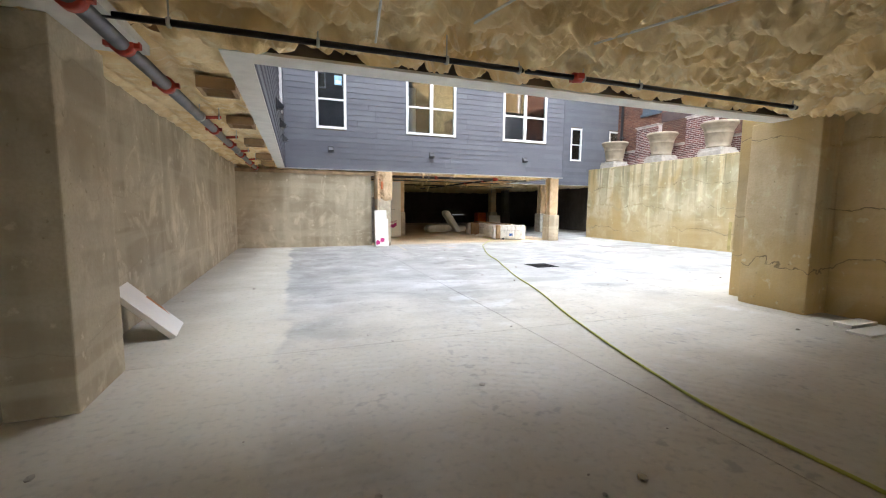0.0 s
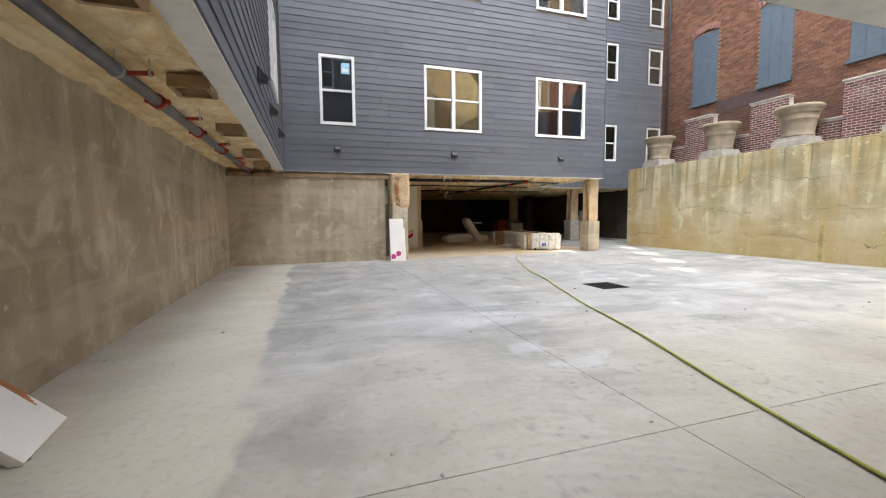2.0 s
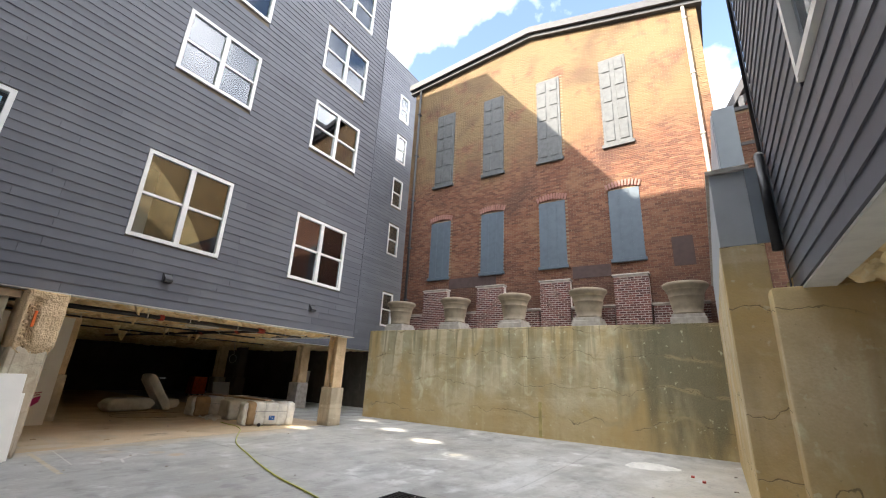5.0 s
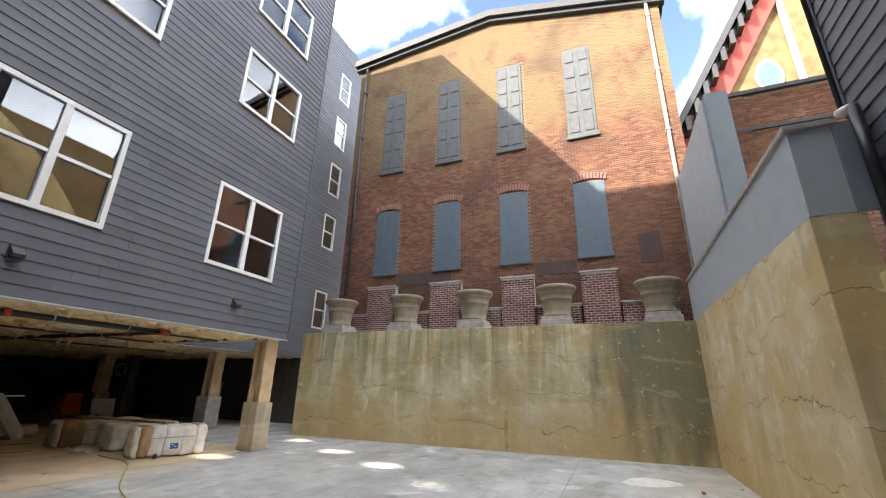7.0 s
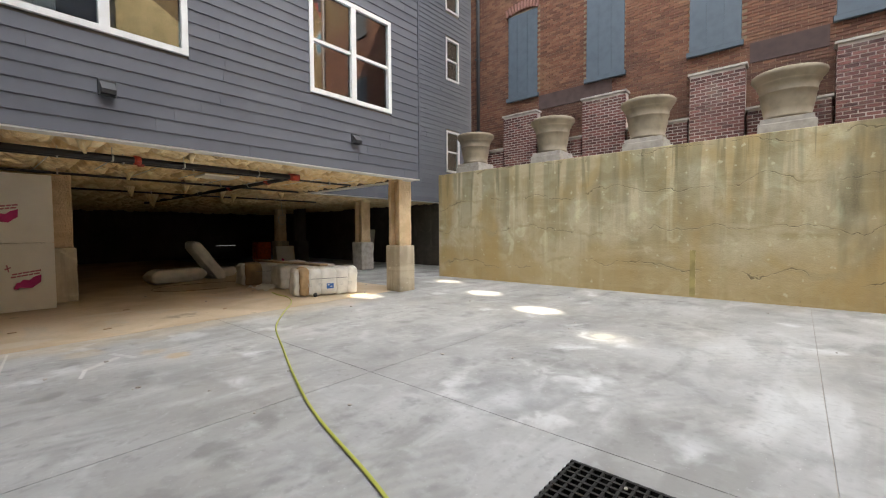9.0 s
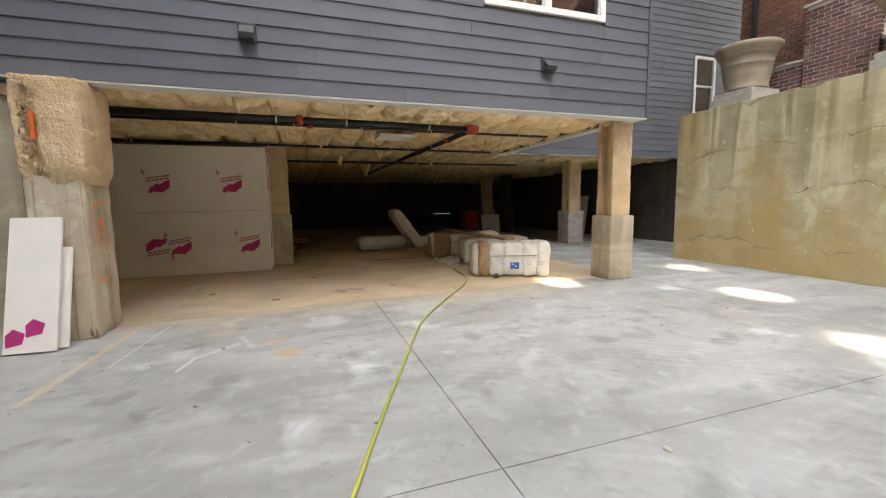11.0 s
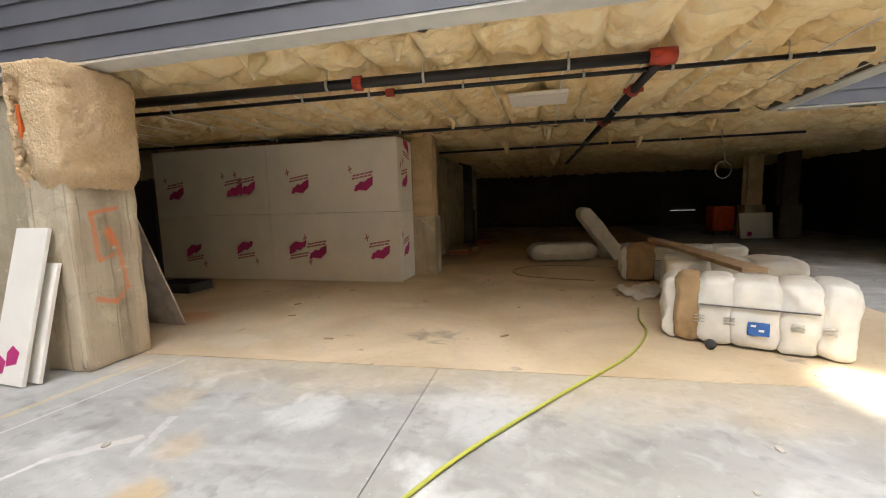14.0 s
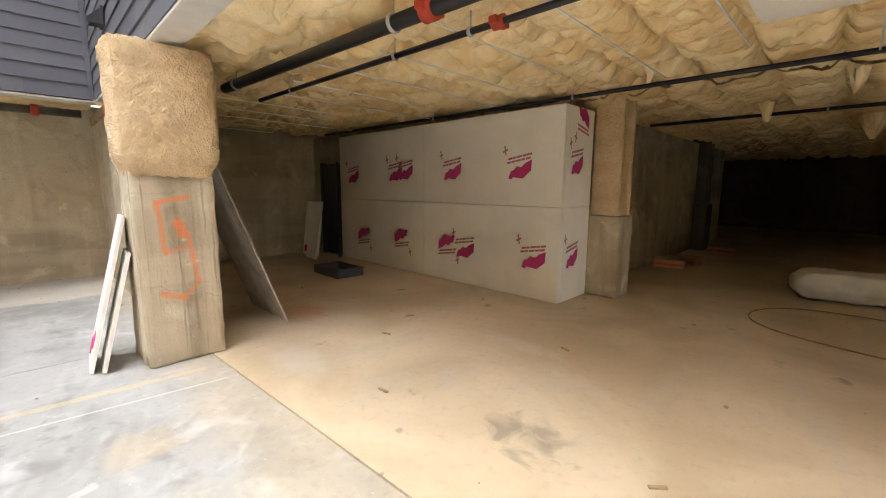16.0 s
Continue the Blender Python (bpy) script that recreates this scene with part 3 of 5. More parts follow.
def wool(name, x0, x1, y0, y1, base, step, sag, label, cell=(0.56, 0.85), gap=0.07, hang=0.05, lip=None):
    """Batts pressed up between joists: one sheet of puffy, creased, uneven pillows."""
    nx, ny = max(2, int((x1 - x0) / step)), max(2, int((y1 - y0) / step))
    X, Y = np.meshgrid(np.linspace(x0, x1, nx + 1), np.linspace(y0, y1, ny + 1), indexing="ij")
    wx = X + 0.10 * (vnoise(X * 1.3, Y * 1.3, 0) - 0.5) + 0.05 * (vnoise(X * 6, Y * 6, 4) - 0.5)
    wy = Y + 0.22 * (vnoise(X * 1.5, Y * 1.5, 1) - 0.5) + 0.06 * (vnoise(X * 7, Y * 7, 5) - 0.5)
    row = np.floor(wx / cell[0])
    u = wx / cell[0] - row
    v = wy / cell[1] + 0.37 * row + 0.6 * vnoise(row * 3.0 + 0.5, row * 0 + 0.5, 3)
    col = np.floor(v)
    v = v - col
    one, two, three = (vnoise(row * 7.0 + q, col * 5.0 + q, k) for q, k in ((0.5, 2), (1.5, 4), (2.5, 0)))
    edge = np.minimum(np.minimum(u, 1 - u) * cell[0], np.minimum(v, 1 - v) * cell[1])
    puff = 1 - np.exp(-edge / 0.045)

    def billow(k, j):
        return np.abs(vnoise(X * k + 3.3 * j, Y * k + 1.7 * j, j) - 0.5) * 2

    lump = 0.50 * billow(2.3, 1) + 0.32 * billow(5.3, 3) + 0.20 * billow(11.5, 4) + 0.10 * billow(24, 5)
    Z = base + gap * (1 - puff) - hang * one - 0.10 * (two - 0.5) * (u - 0.5) - 0.14 * (three - 0.5) * (v - 0.5) - sag * lump * (0.4 + 0.6 * puff)
    if lip is not None:
        Z = np.maximum(Z, lip - 0.4 * (y1 - Y))
    co = np.stack([X.ravel(), Y.ravel(), Z.ravel()], 1)
    i, j = np.meshgrid(np.arange(nx), np.arange(ny), indexing="ij")
    a = (i * (ny + 1) + j).ravel()
    faces = np.stack([a, a + 1, a + ny + 2, a + ny + 1], 1)
    me = bpy.data.meshes.new(name)
    me.from_pydata(co.tolist(), [], faces.tolist())
    me.materials.append(M_wool)
    smooth(me)
    return tagged(new(name, me), label, "insulation", "", "stuff")


structure("ceiling_near", (-2.4, 7.12, -12.3, 4.06, 3.3, 3.4), M_wood, "timber deck over the near undercroft", "ceiling")
structure("ceiling_left", (-2.4, -0.44, 4.30, 15.52, 3.06, 3.095), M_wood, "timber deck over the side strip", "ceiling")
structure("ceiling_far", (-2.4, 11.0, 15.54, 20.30, 3.06, 3.095), M_wood, "timber deck over the far undercroft", "ceiling")
structure("ceiling_back", (-2.4, 18, 20.32, 36.3, 3.06, 3.095), M_wood, "timber deck over the deep undercroft", "ceiling")
wool("ceiling_insulation", -2.0, 7.12, -12, -1.0, 2.99, 0.10, 0.34, "dim sagging fibreglass batts deep under the near house")
wool("ceiling_insulation", -2.0, 7.12, -1.0, 4.05, 2.99, 0.028, 0.36, "torn sagging fibreglass batts under the near house", (1.1, 1.6), lip=2.80)
wool("ceiling_insulation", -2.0, -0.66, 4.05, 15.55, 2.90, 0.035, 0.10, "flat fibreglass batts over the side strip", (0.62, 2.4), 0.03, 0.03)
wool("ceiling_insulation", -2.0, 10.8, 15.72, 20.4, 2.915, 0.028, 0.17, "pillowed yellow fibreglass batts between joists", gap=0.10, hang=0.06)
wool("ceiling_insulation", -2.0, 17.4, 20.4, 36, 2.90, 0.06, 0.18, "dim pillowed fibreglass batts deep under the house", hang=0.08)

# white soffit strips along the edges of the courtyard opening
trim = empty("trim", (0, 0, 2.78), "white soffit boards edging the house undersides", "trim", "", "structure")
block("soffit_board", (-0.66, 7.1, 4.05, 4.33, 2.775, 2.80), M_soffit, trim)
block("soffit_board", (-0.66, -0.42, 4.33, 15.50, 2.775, 2.80), M_soffit, trim)
block("soffit_board", (-0.42, 11.03, 15.50, 15.74, 2.785, 2.808), M_soffit, trim)
block("soffit_board", (10.80, 11.03, 15.74, 20.3, 2.785, 2.808), M_soffit, trim)
block("soffit_board", (11.03, 17.4, 20.30, 20.5, 2.785, 2.808), M_soffit, trim)
block("drywall_soffit", (-2.0, -1.2, 0.9, 4.25, 2.722, 2.80), M_soffit, trim)

# ---- clad houses ----
PITCH = 0.195


def clad(name, at, along, width, z0, z1, holes, label, back=0.25, deep=True):
    """A sided wall. at: a point at its foot; along: unit vector; the outside lies to its right. holes: (u0, u1, z0, z1)."""
    u = Vector(along)
    n = Vector((u.y, -u.x, 0))
    wall = empty(name, (at[0], at[1], z0), label, "house wall", "", "structure")

    def place(nm, u0, u1, d0, d1, za, zb, mat, lean=0.0):
        bm = bmesh.new()
        o = Vector((at[0], at[1], 0))
        pts = [o + u * a + n * d + Vector((0, 0, z)) for a, d, z in ((u0, d0, za), (u1, d0, za), (u1, d1 + lean, za), (u0, d1 + lean, za), (u0, d0, zb), (u1, d0, zb), (u1, d1, zb), (u0, d1, zb))]
        vs = [bm.verts.new(q) for q in pts]
        for f in ((0, 1, 2, 3), (7, 6, 5, 4), (0, 4, 5, 1), (1, 5, 6, 2), (2, 6, 7, 3), (3, 7, 4, 0)):
            bm.faces.new([vs[i] for i in f])
        bmesh.ops.recalc_face_normals(bm, faces=bm.faces)
        return part(nm, bm, mat, wall)

    rng = random.Random(len(name) * 7 + int(width * 10))
    # sheathing behind, cut round the holes in bands
    cuts = sorted({z0, z1, *[h[2] for h in holes], *[h[3] for h in holes]})
    for za, zb in zip(cuts, cuts[1:]):
        spans, start = [], 0.0
        for h in sorted(h for h in holes if h[2] <= za and h[3] >= zb):
            spans.append((start, h[0]))
            start = h[1]
        spans.append((start, width))
        for a, b in spans:
            if b - a > 0.01:
                place("sheathing", a, b, -back, -0.012, za, zb, M_room)
    z = z0
    row = 0
    while z < z1 - 0.01:
        top = min(z + PITCH, z1)
        segs, start = [], 0.0
        for h in sorted(h for h in holes if h[2] < top - 0.02 and h[3] > z + 0.02):
            segs.append((start, h[0]))
            start = h[1]
        segs.append((start, width))
        joint = 0.8 + rng.random() * 2.9
        for a, b in segs:
            x = a
            while x < b - 0.01:
                e = b
                nxt = joint
                while nxt <= x + 0.25:
                    nxt += 3.66
                if nxt < b - 0.25:
                    e = nxt
                place("board", x, e - (0.003 if e < b else 0), -0.010, 0.002, z, top, M_siding, 0.017)
                x = e
        z = top
        row += 1
    place("corner_trim", -0.0, 0.05, 0.020, 0.034, z0, z1, M_siding)
    place("corner_trim", width - 0.05, width, 0.020, 0.034, z0, z1, M_siding)
    return wall, u, n


def window(name, at, u, n, w, h, z, label, double=True, sticker=False):
    """Vinyl sash window: frame, mullion, rails and panes, set in a wall at its lower left corner."""
    win = empty(name, (at.x, at.y, z), label, "window", "windows of the grey houses", "structure")

    def bit(nm, a0, a1, d0, d1, za, zb, mat):
        bm = bmesh.new()
        box(bm, a0, a1, d0, d1, za, zb)
        m = Matrix.Translation((at.x, at.y, z)) @ Matrix(((u.x, -n.x, 0, 0), (u.y, -n.y, 0, 0), (0, 0, 1, 0), (0, 0, 0, 1)))
        bm.transform(m)
        bmesh.ops.recalc_face_normals(bm, faces=bm.faces)
        return part(nm, bm, mat, win)

    f = 0.085
    bit("jamb", 0, f, -0.035, 0.10, 0, h, M_white)
    bit("jamb", w - f, w, -0.035, 0.10, 0, h, M_white)
    bit("head", f, w - f, -0.035, 0.10, h - f, h, M_white)
    bit("window_sill", f, w - f, -0.045, 0.10, 0, f, M_white)
    lights = [(f, w / 2 - 0.06), (w / 2 + 0.06, w - f)] if double else [(f, w - f)]
    if double:
        bit("mullion", w / 2 - 0.06, w / 2 + 0.06, -0.03, 0.10, f, h - f, M_white)
    for a, b in lights:
        bit("meeting_rail", a, b, 0.0, 0.07, h * 0.5 - 0.03, h * 0.5 + 0.03, M_white)
        for za, zb, d in ((f, h * 0.5 - 0.03, 0.045), (h * 0.5 + 0.03, h - f, 0.02)):
            pane = bit("pane", a, b, d, d + 0.006, za, zb, M_glass)
            pane.visible_shadow = False
    if sticker:
        bit("sticker", w * 0.62, w - f - 0.06, 0.010, 0.014, h - 0.52, h - 0.2, M_sticker)
        bit("sticker", w * 0.66, w - f - 0.1, 0.006, 0.009, h - 0.47, h - 0.36, M_white)
    return win


def vent(at, u, n, z):
    v = empty("wall_vent", (at.x, at.y, z), "dark plastic hooded exhaust vent on grey siding", "vent", "vents on the grey houses")
    m = Matrix.Translation((at.x, at.y, z)) @ Matrix(((u.x, -n.x, 0, 0), (u.y, -n.y, 0, 0), (0, 0, 1, 0), (0, 0, 0, 1)))
    bm = box(bmesh.new(), -0.10, 0.10, -0.03, 0.0, -0.11, 0.11, 0.008)
    bm.transform(m)
    part("flange", bm, M_vent, v)
    bm = prism(bmesh.new(), ((-0.08, -0.03, 0.08), (-0.08, -0.15, -0.04), (-0.08, -0.13, -0.09), (-0.08, -0.03, -0.09)), (0.16, 0, 0))
    bm.transform(m)
    part("hood", bm, M_vent, v)
    return v


ROOF = 19.3
LOW, MID, TOP, HIGH = (4.22, 6.28), (8.58, 10.40), (11.74, 13.6), (14.9, 16.8)
COLS = ((0.66, 1.71), (3.92, 5.94), (8.02, 10.10))
holes = []
for za, zb in (LOW, MID, TOP, HIGH):
    for i, (a, b) in enumerate(COLS):
        holes.append((a + 0.42, b + 0.42, za, zb))
wall, u, n = clad("wall_main", (-0.42, 15.51), (1, 0, 0), 11.45, 2.81, ROOF, holes, "slate grey lap siding on the far house")
k = 1
for za, zb in (LOW, MID, TOP, HIGH):
    for i, (a, b) in enumerate(COLS):
        window("window_%d" % k, Vector((a, 15.51, 0)), u, n, b - a, zb - za, za, "white vinyl sash window in grey siding", i > 0, za == LOW[0] and i == 0)
        k += 1
for x, z in ((1.14, 3.5), (4.93, 3.47), (9.06, 3.47)):
    vent(Vector((x, 15.49, 0)), u, n, z)

lh = [(a, a + 2.0, za, zb) for za, zb in (LOW, MID, TOP) for a in (1.6, 7.2)]
wall, u, n = clad("wall_side", (-0.42, 4.33), (0, 1, 0), 11.15, 2.81, ROOF, lh, "slate grey lap siding along the side house")
for a, b, za, zb in lh:
    window("window_%d" % k, Vector((-0.42, 4.33 + a, 0)), u, n, b - a, zb - za, za, "white vinyl sash window in grey siding")
    k += 1
for y in (6.1, 9.0, 11.0, 13.3):
    vent(Vector((-0.40, y, 0)), u, n, 3.47)

nh = [(a, a + 2.0, za, zb) for za, zb in (LOW, MID) for a in (2.38, 5.38)]
wall, u, n = clad("wall_near", (7.20, 4.33), (-1, 0, 0), 7.60, 2.81, 13.5, nh, "slate grey lap siding on the near house")
for a, b, za, zb in nh:
    window("window_%d" % k, Vector((7.20 - a, 4.33, 0)), u, n, b - a, zb - za, za, "white vinyl sash window in grey siding")
    k += 1

rh = [(x - 11.03, x + w - 11.03, z, z + 1.85) for z in (4.2, 8.28, 11.3, 14.3, 17.3) for x, w in ((14.93, 0.76), (17.66, 0.92))]
wall, u, n = clad("wall_recessed", (11.03, 20.3), (1, 0, 0), 10.5, 2.81, 21.3, rh, "slate grey lap siding on the set-back house")
for a, b, za, zb in rh:
    window("window_%d" % k, Vector((11.03 + a, 20.3, 0)), u, n, b - a, zb - za, za, "narrow white vinyl sash window in grey siding", False)
    k += 1
wall, u, n = clad("wall_main_end", (11.03, 15.52), (0, 1, 0), 4.76, 2.81, ROOF, [], "slate grey siding on the end of the far house")

# bodies and rooms of the houses
house = empty("house_interior", (5, 19, 3.1), "bare unfinished rooms behind the windows", "interior", "", "structure")
for z in (3.1, 7.4, 10.9, 14.1):
    block("room_floor", (-0.4, 10.7, 15.8, 20, z - 0.0 + 0.01, z + 0.14), M_room, house)
block("room_back", (-0.4, 10.8, 18.8, 19.0, 3.25, ROOF - 0.2), M_room, house)
for x in (2.8, 7.0):
    block("room_partition", (x, x + 0.12, 15.8, 18.8, 3.25, ROOF - 0.2), M_foam, house)
block("osb_board", (4.98, 5.9, 15.74, 15.76, 4.2, 6.3), M_osb, house, "tan board propped inside the window")
block("curtain_sheet", (4.0, 4.55, 16.4, 16.45, 4.3, 6.2), M_foam, house)
block("roof", (-9, 11.0, 15.52, 30, ROOF, ROOF + 0.15), M_tar, house)
block("roof", (-9, -0.43, 4.3, 15.52, ROOF, ROOF + 0.15), M_tar, house)
block("roof", (-9, 7.0, -12, 4.32, 13.5, 13.65), M_tar, house)
block("roof", (11.03, 21.5, 20.32, 30, 21.3, 21.45), M_tar, house)
# unseen walls, added to stop sun leaking through the open house bodies
block("rear_wall", (-3.0, -2.9, 4.3, 30, 3.1, ROOF), M_room, house)
block("rear_wall", (-2.9, 11.0, 22.0, 22.1, 3.1, ROOF), M_room, house)
block("rear_wall", (-9, 7.0, 2.0, 2.1, 3.1, 13.5), M_room, house)
block("rear_wall", (11.2, 21.4, 21.5, 21.6, 3.1, 21.3), M_room, house)
block("rear_wall", (21.4, 21.5, 20.4, 30, -0.3, 21.3), M_siding, house)

# out of view, added so the panes mirror tan wall rather than sky
structure("wall_for_reflections", (7.6, 17.9, -4.6, -4.2, -0.3, 15.0), M_stone, "unseen tan wall added for the window panes to reflect", "wall")

# ---- brick building ----
BX = 15.62


def gable(y):
    return 16.7 + 0.6 * (17.4 - y) / 6.7 if y > 10.7 else 15.75 + 1.55 * (y - 4.2) / 6.5


mill = empty("brick_building", (BX, 10.8, 3.4), "old red brick building with boarded windows and low gable", "building", "", "structure")
bm = prism(bmesh.new(), ((BX + 0.02, 4.2, -0.3), (BX + 0.02, 17.35, -0.3), (BX + 0.02, 17.35, gable(17.35)), (BX + 0.02, 10.7, gable(10.7)), (BX + 0.02, 4.2, gable(4.2))), (9, 0, 0))
part("wall", bm, M_mortar, mill, "mortared brick wall")
WINS = (15.25, 12.60, 9.98, 7.31)
WW = 1.06


def inside_window(y, z):
    for c in WINS:
        if abs(y - c) < WW / 2 + 0.0 and (5.85 < z < 8.62 or 10.5 < z < 14.55):
            return True
    return False


def brick_sheet(name, ys, zs, top, skip, x, depth, parent, mat, bl=0.215, bh=0.075, joint=0.011):
    """Courses of bricks standing proud of the mortar, as one mesh."""
    co, fa = [], []
    rng = random.Random(5)
    z, row = zs[0], 0
    while z < zs[1]:
        y = ys[0] - (bl / 2 if row % 2 else 0)
        while y < ys[1]:
            a, b = max(y, ys[0]), min(y + bl - joint, ys[1])
            if b - a > 0.03 and z + bh < top((a + b) / 2) and not skip((a + b) / 2, z + bh / 2):
                d = depth * (0.5 + 0.8 * rng.random())
                k0 = len(co)
                j = rng.uniform(-0.003, 0.003)
                za, zb = z + j, z + bh - joint + j
                for dx in (0.03, -d):
                    co += [(x + dx, a, za), (x + dx, b, za), (x + dx, b, zb), (x + dx, a, zb)]
                fa += [tuple(k0 + i for i in f) for f in ((4, 7, 6, 5), (0, 4, 5, 1), (1, 5, 6, 2), (2, 6, 7, 3), (3, 7, 4, 0))]
            y += bl
        z += bh
        row += 1
    me = bpy.data.meshes.new(name)
    me.from_pydata(co, [], fa)
    me.materials.append(mat)
    ob = new(name, me)
    ob.parent = parent
    ob.matrix_parent_inverse = parent.matrix_basis.inverted()
    return tagged(ob, "weathered red bricks in running bond", kind="stuff")


brick_sheet("bricks", (4.2, 17.35), (3.4, 17.4), gable, inside_window, BX + 0.012, 0.012, mill, M_brick)

for c in WINS:
    # boarded lower opening with a painted panel, sill and brick arch
    w = part("boarded_window", box(bmesh.new(), BX - 0.02, BX + 0.05, c - WW / 2, c + WW / 2, 5.92, 8.58, 0.01), M_blue, mill, "slate blue painted board over a window")
    block("sill", (BX - 0.09, BX + 0.03, c - WW / 2 - 0.05, c + WW / 2 + 0.05, 5.80, 5.92), M_blue, w, "blue painted sill", 0.01)
    for q in (-0.18, 0.18):
        block("batten", (BX - 0.032, BX - 0.018, c + q - 0.012, c + q + 0.012, 5.95, 8.5), M_blue, w)
    for i in range(11):
        t = (i - 5) / 5.0
        bm = box(bmesh.new(), BX - 0.06, BX + 0.02, -0.034, 0.034, 0, 0.24)
        bm.transform(Matrix.Translation((0, c + t * (WW / 2), 8.60 + 0.10 * (1 - t * t))) @ Matrix.Rotation(-t * 0.25, 4, "X"))
        part("arch_brick", bm, M_brick2, w)
    # panelled shutters above
    s = part("shutter", box(bmesh.new(), BX - 0.03, BX + 0.04, c - WW / 2 + 0.02, c + WW / 2 - 0.02, 10.52, 14.5, 0.01), M_shut, mill, "closed weathered panelled shutters")
    block("sill", (BX - 0.10, BX + 0.03, c - WW / 2 - 0.05, c + WW / 2 + 0.05, 10.38, 10.52), M_shut, s, "", 0.01)
    for side in (-1, 1):
        for zz, hh in ((10.66, 0.75), (11.55, 0.75), (12.44, 0.55), (13.13, 0.6), (13.87, 0.5)):
            y = c + side * 0.25
            block("panel", (BX - 0.06, BX - 0.028, y - 0.16, y + 0.16, zz, zz + hh), M_shut, s, "", 0.012)
block("dark_patch", (BX - 0.012, BX + 0.02, 5.35, 5.97, 5.5, 6.5), plain("dark_tarred_brick", (0.085, 0.055, 0.05), 0.9), mill, "dark bricked-up patch")
for y0, y1 in ((12.4, 14.66), (7.93, 9.28)):
    block("dark_patch", (BX - 0.011, BX + 0.02, y0, y1, 5.35, 5.80), bpy.data.materials["dark_tarred_brick"], mill)
# eaves
for ya, yb in ((17.55, 10.7), (10.7, 4.0)):
    bm = prism(bmesh.new(), ((BX - 0.35, ya, gable(ya) - 0.05), (BX - 0.35, yb, gable(yb) - 0.05), (BX - 0.35, yb, gable(yb) + 0.28), (BX - 0.35, ya, gable(ya) + 0.28)), (9.4, 0, 0))
    part("roof", bm, M_tar, mill, "dark metal roof edge")
    bm = prism(bmesh.new(), ((BX - 0.2, ya, gable(ya) - 0.22), (BX - 0.2, yb, gable(yb) - 0.22), (BX - 0.2, yb, gable(yb) - 0.06), (BX - 0.2, ya, gable(ya) - 0.06)), (0.25, 0, 0))
    part("cornice", bm, M_tar, mill)
block("chimney", (BX + 1.5, BX + 2.3, 8.9, 9.5, 16.8, 19.0), M_cap, mill, "pale rendered chimney", 0.02)
for y, mat, z0 in ((16.95, M_tar, 3.6), (4.62, M_cap, 3.6)):
    d = part("downpipe", tube(bmesh.new(), (BX - 0.12, y, z0), (BX - 0.12, y, gable(y) - 0.2), 0.06), mat, mill, "round downpipe on brackets", True)
    for zz in (5, 7.5, 10, 12.5, 15):
        block("bracket", (BX - 0.2, BX, y - 0.08, y + 0.08, zz, zz + 0.05), mat, d)

# ---- terrace with brick piers, coping and planters ----
structure("terrace", (14.6, BX + 0.02, 5.03, 17.3, 2.9, 3.42), M_cap, "cement terrace behind the retaining wall", "terrace")
PX = 15.30
brick_sheet("bricks", (5.03, 17.3), (3.42, 3.5), lambda y: 3.6, lambda y, z: False, BX - 0.01, 0.01, mill, M_brick)


def brick_block(name, x0, x1, y0, y1, z0, z1, label, group=""):
    """A small brick pier or wall: core, bricks of its own and a coping."""
    th = empty(name, ((x0 + x1) / 2, (y0 + y1) / 2, z0), label, "brick pier", group)
    block("core", (x0 + 0.007, x1, y0 + 0.007, y1 - 0.007, z0, z1), M_mortar2, th)
    z, row = z0, 0
    rng = random.Random(int(y0 * 100))
    while z + 0.07 < z1:
        y = y0 - (0.11 if row % 2 else 0)
        while y < y1:
            a, b = max(y, y0), min(y + 0.200, y1)
            if b - a > 0.04:
                j = rng.uniform(-0.006, 0.004)
                block("brick", (x0 + j, x0 + 0.10, a, b, z, z + 0.058), M_brick2i, th)
            y += 0.220
        z += 0.077
        row += 1
    block("coping", (x0 - 0.04, x1, y0 - 0.04, y1 + 0.04, z1, z1 + 0.06), M_cap, th, "cement coping", 0.012)
    return th


def brick_single():
    a = Mat("wine_brick_single", 0.9)
    r = random_tone(a)
    c = a.mix(r, (0.085, 0.04, 0.038), (0.24, 0.10, 0.085))
    c = a.mix(a.mul(a.ramp(a.noise(2.2, 5), 0.56, 0.74), 0.45), c, (0.34, 0.25, 0.21))
    c = a.mix(a.mul(a.ramp(a.noise(45, 3), 0.5, 0.75), 0.4), c, (0.10, 0.06, 0.05))
    return a.done(c, a.noise(40, 4), 0.5, 0.006)


M_brick2i = brick_single()

PIERS = ((14.60, 15.78), (11.94, 13.12), (9.33, 10.43), (6.74, 7.83))
edges = [17.2] + [v for a, b in PIERS for v in (b, a)] + [5.1]
for a, b in PIERS:
    brick_block("brick_pier", PX, BX, a, b, 3.42, 5.24, "wine red brick pier with pale joints and coping", "brick piers on the terrace")
for i in range(0, len(edges), 2):
    brick_block("low_brick_wall", PX + 0.06, BX, edges[i + 1] + 0.05, edges[i] - 0.05, 3.42, 4.22, "low wine red brick wall between piers", "low walls on the terrace")


